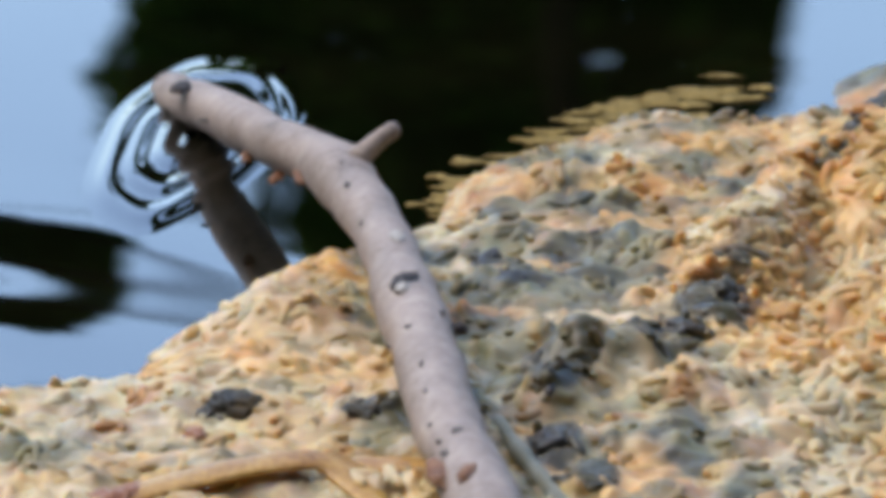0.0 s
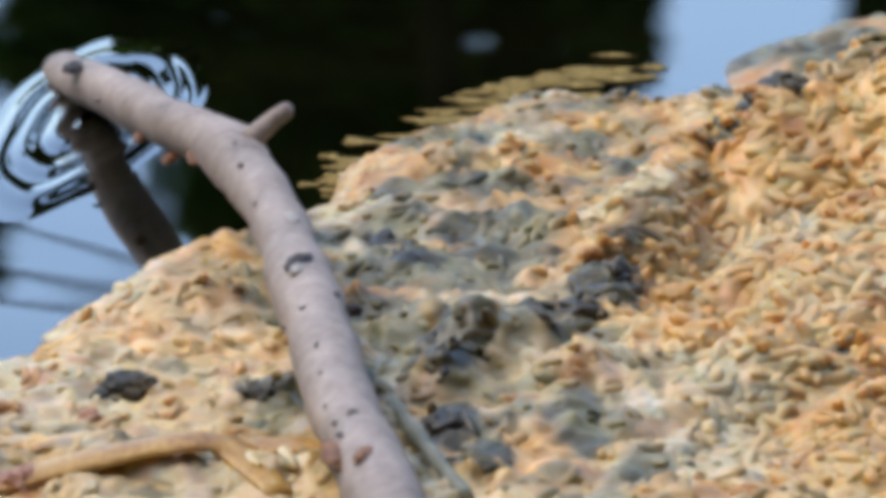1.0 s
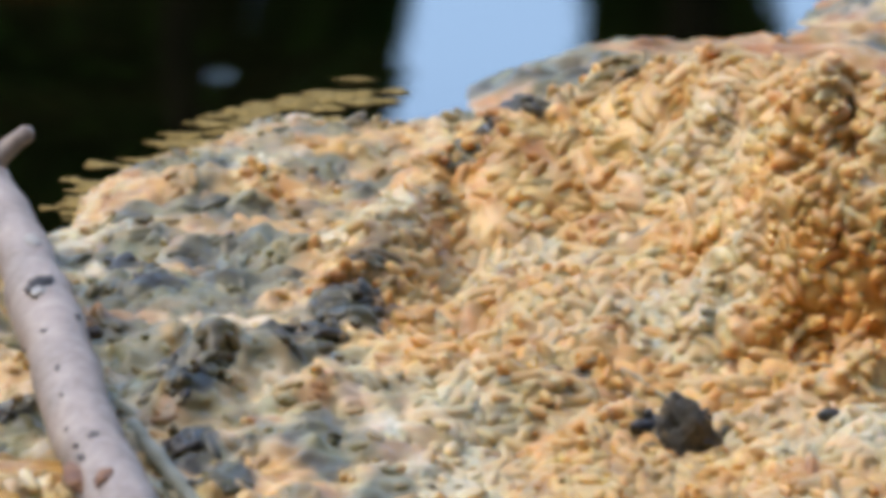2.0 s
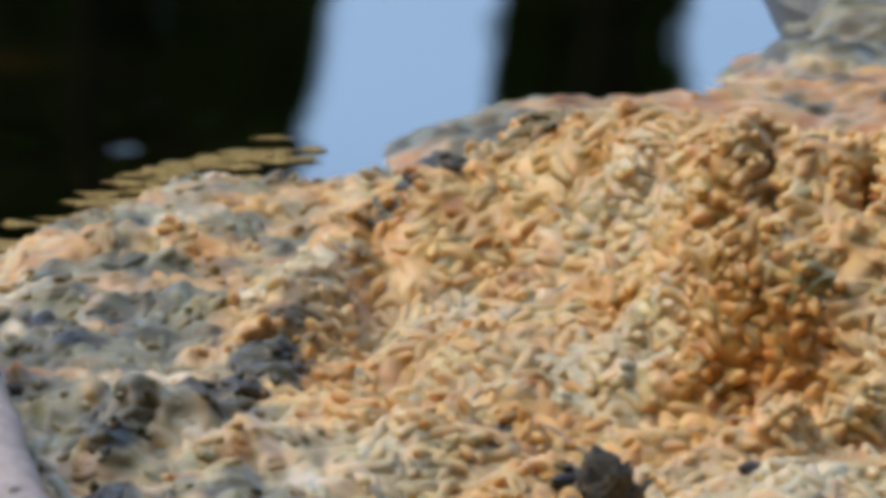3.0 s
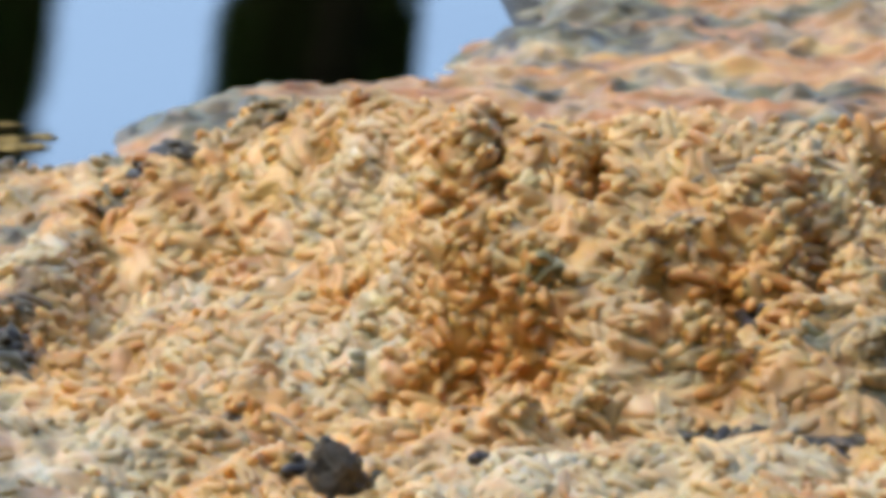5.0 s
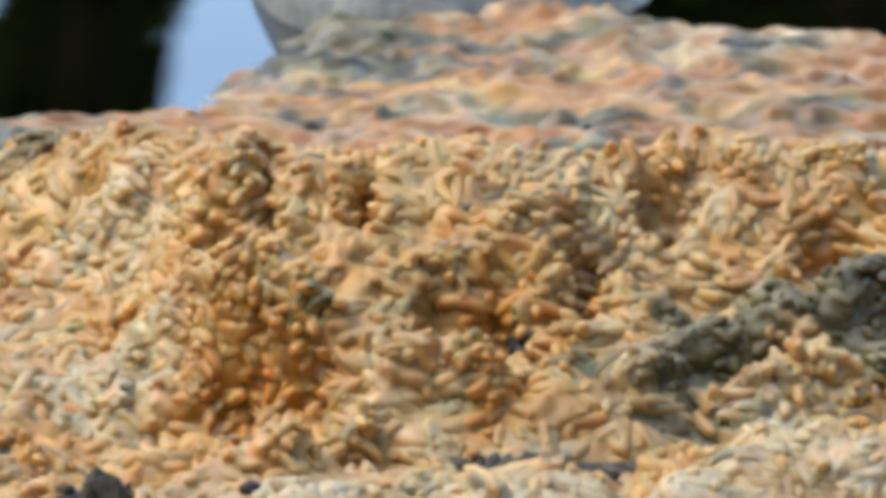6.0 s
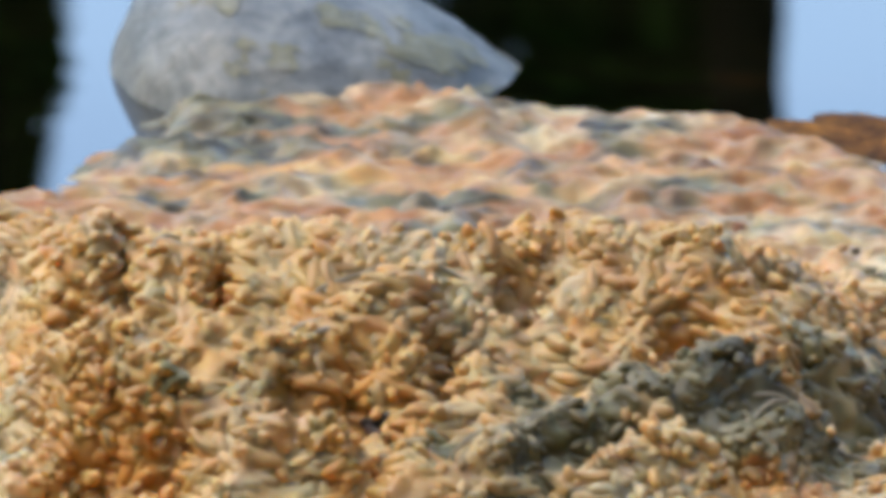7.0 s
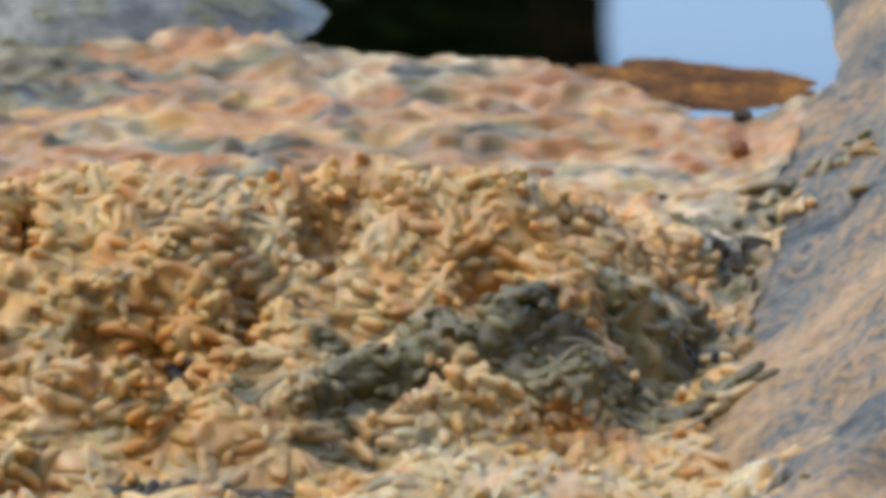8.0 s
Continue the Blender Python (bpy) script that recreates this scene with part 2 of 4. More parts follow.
SIDE_FOLDS = [
    (0.004, 0.003, (0.0453, -0.0449), (0.0601, -0.0391), (0.0743, -0.0293)),
    (0.007, 0.005, (0.0861, -0.0661), (0.1042, -0.0550), (0.1202, -0.0496), (0.1501, -0.0153)),
    (0.006, 0.004, (0.0025, -0.0354), (0.0141, -0.0461), (0.0304, -0.0570)),
    (0.004, 0.003, (0.0435, -0.0720), (0.0504, -0.0664), (0.0588, -0.0740)),
    (0.002, 0.004, (0.0868, -0.0159), (0.0974, -0.0046), (0.1091, -0.0096)),
    (0.002, 0.004, (0.1128, -0.0149), (0.1274, -0.0064), (0.1471, 0.0089)),
    (0.004, 0.003, (0.0998, -0.0318), (0.1053, -0.0376), (0.1138, -0.0431)),
    (0.006, 0.004, (0.1022, -0.0712), (0.1219, -0.0656), (0.1407, -0.0415)),
    (0.004, 0.004, (-0.0895, -0.0963), (-0.0831, -0.0760), (-0.0756, -0.0724)),
    (0.004, 0.004, (-0.0725, -0.0953), (-0.0616, -0.0853), (-0.0466, -0.0774)),
]
# pits where larvae have fallen away: x, y, depth, radius along, radius across
FRONT_PITS = [
    (0.0155, -0.0236, -0.0090, 0.0053, 0.0051),
    (0.0234, -0.0201, -0.0090, 0.0022, 0.0073),
    (0.0405, -0.0251, -0.0100, 0.0024, 0.0076),
    (0.0529, -0.0541, -0.0130, 0.0037, 0.0066),
    (0.0285, -0.0639, -0.0080, 0.0034, 0.0043),
    (0.0074, -0.0613, -0.0060, 0.0057, 0.0046),
    (0.0375, -0.0888, -0.0090, 0.0066, 0.0046),
    (-0.0281, -0.0812, -0.0050, 0.0057, 0.0047),
    (-0.0061, -0.0966, -0.0040, 0.0038, 0.0164),
    (-0.0246, 0.0139, -0.0040, 0.0051, 0.0025),
    (-0.0082, -0.0170, -0.0040, 0.0060, 0.0025),
]
SIDE_PITS = [
    (0.0924, -0.0221, -0.0130, 0.0042, 0.0043),
    (0.0787, -0.0390, -0.0120, 0.0034, 0.0039),
    (0.0772, -0.0497, -0.0100, 0.0040, 0.0041),
    (0.0615, -0.0548, -0.0140, 0.0037, 0.0072),
    (0.0696, -0.0570, -0.0100, 0.0018, 0.0039),
    (0.1355, -0.0008, -0.0080, 0.0051, 0.0025),
    (0.1381, -0.0118, -0.0080, 0.0067, 0.0048),
    (0.1215, -0.0311, -0.0090, 0.0048, 0.0050),
    (0.0178, -0.0599, -0.0080, 0.0047, 0.0036),
    (0.1446, -0.0309, -0.0050, 0.0068, 0.0061),
    (0.1174, -0.0615, -0.0060, 0.0166, 0.0036),
    (0.0173, -0.0264, -0.0080, 0.0058, 0.0041),
]
# humps and dips of the grey mat by the twig, in the same order
MAT_HUMPS = [
    (-0.102, -0.122, 0.0060, 0.0092, 0.0063),
    (-0.112, -0.146, 0.0048, 0.0231, 0.0042),
    (-0.138, -0.049, 0.0048, 0.0173, 0.0059),
    (-0.141, -0.097, -0.0046, 0.0075, 0.0042),
    (-0.085, -0.077, 0.0048, 0.0069, 0.0042),
    (-0.061, -0.029, -0.0069, 0.0060, 0.0042),
    (-0.084, 0.045, 0.0036, 0.0231, 0.0042),
    (-0.074, -0.002, 0.0036, 0.0104, 0.0052),
    (-0.094, -0.057, 0.0036, 0.0030, 0.0042),
]


def hollow(x, y):
    """1 in the pits between the heaps, which lie bare."""
    w = np.zeros(np.shape(x))
    for cx, cy, h, ra, rb in FRONT_PITS + SIDE_PITS:
        if h < -0.0055:
            w = np.maximum(w, smooth(2.6, 1.5, ((x - cx) / ra) ** 2 + ((y - cy) / rb) ** 2))
    return w


def along(line, x, y):
    """The distance to a line of places."""
    best = np.full(np.shape(x), 1e9)
    for (ax, ay), (bx, by) in zip(line, line[1:]):
        dx, dy = bx - ax, by - ay
        k = np.clip(((x - ax) * dx + (y - ay) * dy) / (dx * dx + dy * dy), 0, 1)
        best = np.minimum(best, np.hypot(x - ax - k * dx, y - ay - k * dy))
    return best


def relief(x, y):
    z = np.zeros(np.shape(x))
    for cx, cy, h, ra, rb in FRONT_PITS + SIDE_PITS + MAT_HUMPS:
        q = (((x - cx) / ra) ** 2 + ((y - cy) / rb) ** 2) / (1.7 if h < 0 else 1.0)
        z = z + (1.75 * h * np.exp(-q * q) if h < 0 else h * np.exp(-q))
    for h, w, *line in FRONT_FOLDS + SIDE_FOLDS:
        z = z + h * np.exp(-(along(line, x, y) / w) ** 2)
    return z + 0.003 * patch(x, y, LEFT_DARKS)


def flank(x, y):
    """How far a place is up the smooth flank that closes the mound."""
    return smooth(-0.01, 0.065, x - (0.163 + 0.185 * np.clip(y, -0.2, 0.25) + 0.008 * lattice(x, y, 20, 9)))


def surface(x, y, fine=True):
    """The height of the mat and mound over the water."""
    x, y = np.asarray(x, float), np.asarray(y, float)
    wob = 0.006 * fractal(x, y, 35, 3, 3)
    d = inside(SHORE, x, y) + wob * 0.6
    z = -0.006 + (0.01 - 0.0034 * smooth(0.07, 0.12, y)) * smooth(-0.012, 0.01, d)
    hm = mound_height(x + wob * 0.7, y)
    m = body(x, y)
    z = z + hm
    z = z + relief(x + 0.3 * wob, y)
    z = np.where(d > 0.01, np.maximum(z, 0.0045 * smooth(0.01, 0.02, d)), z)
    z = z + 0.042 * flank(x, y)
    if fine:
        lump = smooth(0.0, 0.02, d) * (1 - 0.85 * smooth(0.05, 0.3, flank(x, y)))
        k = 0.3 + 0.7 * m
        far = smooth(0.07, 0.11, y)
        ridge = 1 - np.abs(fractal(x, y, 26, 15, 2))
        blob = np.abs(lattice(x, y * 0.8, 105, 71)) + 0.6 * np.abs(lattice(x, y * 0.8, 210, 72)) - 0.4
        z = z + lump * (k * (0.0045 * (ridge - 0.7) + 0.003 * fractal(x, y, 60, 5, 2)) + 0.0022 * blob * (1 - 0.8 * far)
                        + far * (0.0024 * (0.5 - np.abs(lattice(x * 0.45 + 0.2 * y, y * 0.75, 120, 77))) + 0.0026 * (0.5 - np.abs(lattice(x * 0.5 - 0.3 * y, y, 260, 78))) + 0.0012 * lattice(x * 0.7, y, 480, 79)))
    return z


def link_mesh(name, verts, faces, mats, parent=None, smooth_it=True, index=None):
    me = bpy.data.meshes.new(name)
    me.from_pydata([tuple(v) for v in verts], [], [tuple(f) for f in faces])
    for m in mats:
        me.materials.append(m)
    if index is not None:
        me.polygons.foreach_set("material_index", np.asarray(index, np.int32))
    me.polygons.foreach_set("use_smooth", np.full(len(me.polygons), smooth_it))
    me.update()
    ob = new(name, me)
    ob.parent = parent
    return ob


def part(name, bm, mat, parent, label=""):
    me = bpy.data.meshes.new(name)
    bm.to_mesh(me)
    bm.free()
    me.materials.append(mat)
    me.polygons.foreach_set("use_smooth", np.full(len(me.polygons), True))
    ob = new(name, me)
    ob.parent = parent
    return tagged(ob, label) if label else ob


def grid_faces(nx, ny):
    i, j = np.meshgrid(np.arange(nx - 1), np.arange(ny - 1), indexing="ij")
    a = (i * ny + j).ravel()
    return np.stack([a, a + ny, a + ny + 1, a + 1], 1)


def sheet(name, xs, ys, height, mats):
    X, Y = np.meshgrid(xs, ys, indexing="ij")
    v = np.stack([X.ravel(), Y.ravel(), height(X, Y).ravel()], 1)
    return link_mesh(name, v.tolist(), grid_faces(len(xs), len(ys)).tolist(), mats)


def tube(points, radii, sides=10, wobble=0.0, seed=0):
    """A closed tapered tube along a line of places."""
    rng = random.Random(seed)
    bm = bmesh.new()
    pts, rings = [Vector(p) for p in points], []
    for i, (p, r) in enumerate(zip(pts, radii)):
        d = (pts[min(i + 1, len(pts) - 1)] - pts[max(i - 1, 0)]).normalized()
        a = d.cross(Vector((0.13, 0.2, 1)).normalized()).normalized()
        b = d.cross(a)
        ring = []
        for k in range(sides):
            w = 2 * math.pi * k / sides
            rr = r * (1 + wobble * rng.uniform(-1, 1))
            ring.append(bm.verts.new(p + a * math.cos(w) * rr + b * math.sin(w) * rr))
        rings.append(ring)
    for lo, hi in zip(rings, rings[1:]):
        for k in range(sides):
            bm.faces.new((lo[k], lo[(k + 1) % sides], hi[(k + 1) % sides], hi[k]))
    bm.faces.new(rings[0][::-1])
    bm.faces.new(rings[-1])
    bmesh.ops.recalc_face_normals(bm, faces=bm.faces)
    return bm


def spline(points, n):
    """A smooth line of n places through the given ones."""
    p = [np.array(q, float) for q in points]
    p = [2 * p[0] - p[1]] + p + [2 * p[-1] - p[-2]]
    out = []
    for s in np.linspace(0, len(p) - 3 - 1e-9, n):
        i, t = int(s) + 1, s - int(s)
        a, b, c, d = p[i - 1], p[i], p[i + 1], p[i + 2]
        out.append(0.5 * (2 * b + (c - a) * t + (2 * a - 5 * b + 4 * c - d) * t * t + (3 * b - a - 3 * c + d) * t ** 3))
    return out


# ---- water, bed and banks ----
def reach(core, step, far, grow=1.35):
    out, s = list(np.arange(-core, core + step / 2, step)), step
    while out[-1] < far:
        s *= grow
        out.append(out[-1] + s)
    right = [v for v in out if v > core + 1e-9]
    return np.array([-v for v in reversed(right)] + [v for v in out if v <= core + 1e-9] + [v for v in right if v > core + 1e-9])


WAVES = [(0.24, 12, 0.16, 0.3), (0.13, -28, 0.08, 1.7), (0.4, 48, 0.18, 4.0), (0.09, 30, 0.05, 2.2), (0.19, 82, 0.14, 1.0)]


def ripple_height(X, Y):
    """Low crossing waves: length in metres, heading in degrees, steepness in degrees, phase."""
    z = np.zeros(X.shape)
    for length, head, steep, phase in WAVES:
        k = 2 * math.pi / length
        h = radians(head)
        bend = 0.012 * lattice(X, Y, 9, int(length * 1000))
        z = z + radians(steep) / k * np.sin(k * (X * math.cos(h) + Y * math.sin(h) + bend) + phase)
    # a steeper little train of waves where the mat's near rim meets the open water
    z = z + radians(0.5) * 0.0095 * np.sin((Y * 0.85 + X * 0.53) / 0.0095) * np.exp(-((X + 0.22) / 0.07) ** 2 - ((Y + 0.13) / 0.075) ** 2)
    return z * np.exp(-(np.hypot(X, Y) / 1.6) ** 2)


def water_and_banks():
    xs = reach(0.42, 0.0026, 900, 1.25)
    w = sheet("water", xs, xs, ripple_height, [WATER])
    w.location = (0, 0.12, 0)
    tagged(w, "calm dark pond water mirroring trees and sky", "water", kind="structure")
    bed = sheet("ground", reach(0.6, 0.03, 900), reach(0.6, 0.03, 900),
                lambda X, Y: -0.09 - 0.25 * smooth(0.5, 3, np.hypot(X, Y)) + 0.01 * lattice(X, Y, 12, 4)
                + 1.1 * smooth(11.5, 15, np.hypot(X, Y - 1)) + 6 * smooth(30, 200, np.hypot(X, Y)) * (1 + 0.3 * lattice(X, Y, 0.03, 2)), [MUD, EARTH])
    for p in bed.data.polygons:
        if p.center.z > -0.1 and math.hypot(p.center.x, p.center.y) > 5:
            p.material_index = 1
    tagged(bed, "dark pond bed rising to a grassy bank", "ground", kind="structure")
    return w


# ---- the mass of larvae ----
def larva_shape(bend, sides=6, rings=6, taper=0.16):
    """A plump worm of length 1 along x and radius 0.14, pointed at its head, bent sideways."""
    v, f = [], []
    for i in range(rings):
        s = 0.5 - 0.5 * math.cos(math.pi * (i + 0.6) / (rings + 0.2))
        r = 0.168 * max(0.0, 1 - abs(2 * s - 1) ** 3.6) ** 0.5 * (1 - taper * (1 - s) ** 2) * (1.03 if i % 2 else 0.98)
        ang = bend * (s - 0.5)
        cx = math.sin(ang) / bend if abs(bend) > 1e-3 else s - 0.5
        cy = (1 - math.cos(ang)) / bend if abs(bend) > 1e-3 else 0
        for k in range(sides):
            w = 2 * math.pi * k / sides
            o = r * math.cos(w)
            v.append((cx - o * math.sin(ang), cy + o * math.cos(ang), r * math.sin(w)))
    for i in range(rings - 1):
        for k in range(sides):
            a, b = i * sides + k, i * sides + (k + 1) % sides
            f.append((a, b, b + sides, a + sides))
    for end, base, flip in ((-0.5, 0, True), (0.5, (rings - 1) * sides, False)):
        ang = bend * end
        cx = math.sin(ang) / bend if abs(bend) > 1e-3 else end
        cy = (1 - math.cos(ang)) / bend if abs(bend) > 1e-3 else 0
        v.append((cx, cy, 0))
        for k in range(sides):
            a, b = base + k, base + (k + 1) % sides
            f.append((b, a, len(v) - 1) if flip else (a, b, len(v) - 1))
    return np.array(v), f


def crumb_shape(seed):
    """An uneven lump of about unit size."""
    bm = bmesh.new()
    bmesh.ops.create_icosphere(bm, subdivisions=2, radius=0.5)
    for v in bm.verts:
        v.co *= 1 + 0.3 * noise.noise(v.co * 2.3 + Vector((seed * 7.1, 0, 0)))
    bm.verts.index_update()
    out = np.array([tuple(v.co) for v in bm.verts]), [tuple(v.index for v in f.verts) for f in bm.faces]
    bm.free()
    return out


BENDS = [0.05, 0.4, -0.5, 0.9, -1.1, 1.8]
SHAPES = [larva_shape(b) for b in BENDS]
CRUMBS = [crumb_shape(k) for k in range(5)]
# patches of tone on the mat: x, y, radius along, radius across, strength; grey first (scum, rear mat, ridge), then dark
# (clots, and shade painted into pits)
LEFT_GREYS = [
    (-0.097, -0.029, 0.0151, 0.0185, 0.90),
    (-0.094, 0.006, 0.0181, 0.0111, 0.85),
    (-0.074, 0.073, 0.0151, 0.0074, 0.50),
    (-0.155, -0.125, 0.0251, 0.0126, 0.40),
    (-0.098, -0.064, 0.0060, 0.0095, 0.70),
    (-0.092, -0.021, 0.0140, 0.0148, 0.80),
]
RIGHT_GREYS = [
    (-0.033, 0.155, 0.0300, 0.0300, 0.70),
    (-0.005, 0.185, 0.0200, 0.0100, 0.60),
    (0.04, 0.235, 0.0200, 0.0300, 0.90),
    (0.033, 0.208, 0.0151, 0.0096, 0.95),
    (-0.018, 0.039, 0.0151, 0.0040, 0.45),
    (0.051, 0.208, 0.0171, 0.0126, 1.00),
    (0.087, 0.163, 0.0181, 0.0059, 0.85),
    (0.036, 0.166, 0.0120, 0.0044, 0.60),
    (0.127, -0.049, 0.0331, 0.0085, 1.00),
    (0.105, -0.058, 0.0201, 0.0051, 0.90),
    (0.090, -0.066, 0.0201, 0.0030, 0.50),
    (0.163, 0.184, 0.0120, 0.0133, 0.30),
    (0.170, -0.152, 0.0120, 0.0160, 0.90),
    (0.176, 0.028, 0.0060, 0.0120, 0.70),
    (0.199, 0.088, 0.0060, 0.0148, 0.60),
    (0.099, -0.074, 0.0151, 0.0024, 0.60),
    (0.135, -0.045, 0.0140, 0.0044, 0.90),
    (0.152, -0.023, 0.0120, 0.0080, 0.90),
    (0.165, -0.005, 0.0080, 0.0072, 0.80),
    (0.097, -0.064, 0.0120, 0.0027, 0.70),
]
GREYS = LEFT_GREYS + RIGHT_GREYS
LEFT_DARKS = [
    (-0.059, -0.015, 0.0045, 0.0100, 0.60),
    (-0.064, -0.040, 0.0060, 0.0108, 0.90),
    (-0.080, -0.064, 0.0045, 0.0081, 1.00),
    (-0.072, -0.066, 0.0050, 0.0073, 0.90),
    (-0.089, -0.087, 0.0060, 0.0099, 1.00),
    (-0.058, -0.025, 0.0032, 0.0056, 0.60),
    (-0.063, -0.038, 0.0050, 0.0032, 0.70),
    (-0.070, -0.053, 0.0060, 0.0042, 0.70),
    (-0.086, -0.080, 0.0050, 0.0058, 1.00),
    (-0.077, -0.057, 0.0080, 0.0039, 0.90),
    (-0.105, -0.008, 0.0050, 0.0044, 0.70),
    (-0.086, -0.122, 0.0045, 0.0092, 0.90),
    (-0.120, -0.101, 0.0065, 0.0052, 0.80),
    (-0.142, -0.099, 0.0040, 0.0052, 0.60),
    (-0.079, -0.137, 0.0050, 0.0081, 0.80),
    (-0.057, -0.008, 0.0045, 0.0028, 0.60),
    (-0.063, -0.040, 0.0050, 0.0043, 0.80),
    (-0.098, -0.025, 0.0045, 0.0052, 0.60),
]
# the small ones at the pits paint their shade into the skin
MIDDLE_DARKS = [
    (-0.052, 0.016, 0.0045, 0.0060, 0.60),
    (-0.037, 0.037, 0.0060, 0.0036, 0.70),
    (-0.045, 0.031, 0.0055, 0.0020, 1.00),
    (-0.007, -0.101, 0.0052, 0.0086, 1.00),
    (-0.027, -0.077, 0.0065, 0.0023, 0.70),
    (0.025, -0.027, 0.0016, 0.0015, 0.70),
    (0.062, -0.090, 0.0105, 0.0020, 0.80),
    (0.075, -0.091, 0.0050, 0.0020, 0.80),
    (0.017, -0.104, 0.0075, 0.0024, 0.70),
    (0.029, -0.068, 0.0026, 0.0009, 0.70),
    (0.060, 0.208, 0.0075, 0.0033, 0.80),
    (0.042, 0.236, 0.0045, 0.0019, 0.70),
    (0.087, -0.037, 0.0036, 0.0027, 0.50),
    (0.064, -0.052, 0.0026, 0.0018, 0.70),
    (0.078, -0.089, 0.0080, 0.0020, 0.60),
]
# the two by the side pits and the flank's gap paint in shade
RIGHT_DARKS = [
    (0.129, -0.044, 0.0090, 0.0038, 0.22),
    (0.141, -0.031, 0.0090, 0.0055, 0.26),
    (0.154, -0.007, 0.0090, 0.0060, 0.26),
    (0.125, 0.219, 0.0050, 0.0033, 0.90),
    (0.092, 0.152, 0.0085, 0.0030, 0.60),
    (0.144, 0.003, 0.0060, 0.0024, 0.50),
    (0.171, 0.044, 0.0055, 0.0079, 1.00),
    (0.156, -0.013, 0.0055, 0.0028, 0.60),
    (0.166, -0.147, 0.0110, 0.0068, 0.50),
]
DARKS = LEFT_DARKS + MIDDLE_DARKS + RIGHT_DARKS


def patch(x, y, rows):
    w = np.zeros(np.shape(x))
    for cx, cy, ra, rb, k in rows:
        u, v = (x - cx) / ra, (y - cy) / rb
        w = np.maximum(w, k * np.clip(1.6 - (u * u + v * v) - 0.5 * fractal(x, y, 70, 21, 3), 0, 1))
    return w


def shades(x, y):
    """The skin's colour at each place: orange and cream on the mound, rust behind, patches of grey and of dark clots,
    and shade put into the pits' colour.
    """
    m = body(x, y)
    lo, hi = TONES[:, 0], TONES[:, 1]

    def tone(i, seed, scale=150):
        k = np.clip(0.5 + 0.7 * fractal(x, y, scale, seed, 3), 0, 1)[:, None]
        return lo[i] * (1 - k) + hi[i] * k

    def blend(a, b, w):
        w = np.clip(w, 0, 1)[:, None]
        return a * (1 - w) + b * w
    patchy = fractal(x, y, 95, 43, 3)
    c = blend(tone(0, 81), tone(1, 82), 0.1 + 0.3 * smooth(-0.06, -0.12, y) + 0.22 * smooth(0.06, 0.11, x) + 0.75 * fractal(x, y, 45, 31, 4) + 0.25 * (1 - m))
    c = blend(c, tone(4, 83), smooth(0.1, 0.15, y) * (0.9 + 1.4 * fractal(x * 0.6, y, 75, 42, 4)))
    c = blend(c, tone(4, 84), 2.0 * (fractal(x, y, 120, 45, 2) - 0.6 + 0.08 * (1 - m)))
    grey = np.maximum(patch(x, y, GREYS), 0.42 * (1 - m) * (1 - 0.35 * smooth(0.1, 0.15, y)) * (1 - 0.55 * smooth(-0.125, -0.14, x)))
    c = blend(c, tone(2, 85), 2.4 * (grey - 0.22) + 1.0 * patchy * smooth(0.06, 0.3, grey))
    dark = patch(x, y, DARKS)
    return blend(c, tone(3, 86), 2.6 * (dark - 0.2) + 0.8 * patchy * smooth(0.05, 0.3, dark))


def strew(count, seed):
    """Lumps of mash over the mat, flatter and sparser on the mound."""
    rng = np.random.default_rng(seed)
    x, y = rng.uniform(-0.21, 0.23, count), rng.uniform(-0.185, 0.12, count)
    z = surface(x, y)
    m = body(x, y)
    up = flank(x, y)
    far = smooth(0.085, 0.14, y)
    keep = (z > -0.001) & (rng.random(count) < (1 - far) * np.maximum(1 - 0.85 * m, 0.8 * patch(x, y, GREYS)) * (1 - smooth(0.02, 0.12, up)))
    x, y, z, far = x[keep], y[keep], z[keep], far[keep]
    n = len(x)
    size = (0.0015 + 0.0024 * rng.random(n) ** 2) * (1 - 0.25 * far)
    yaw = rng.uniform(0, 6.3, n)
    lean = rng.normal(0, 0.35, (n, 2)) * (1 - 0.7 * far)[:, None]
    a = np.stack([np.cos(yaw), np.sin(yaw), lean[:, 0]], 1)
    b = np.stack([-np.sin(yaw), np.cos(yaw), lean[:, 1]], 1)
    c = np.cross(a, b)
    turn = np.stack([a * (size * rng.uniform(0.9, 1.7, n))[:, None], b * size[:, None], c * (size * rng.uniform(0.6, 1.0, n) * (1 - 0.5 * far))[:, None]], 2)
    return np.stack([x, y, z + size * 0.05], 1), turn, rng.integers(0, len(CRUMBS), n)


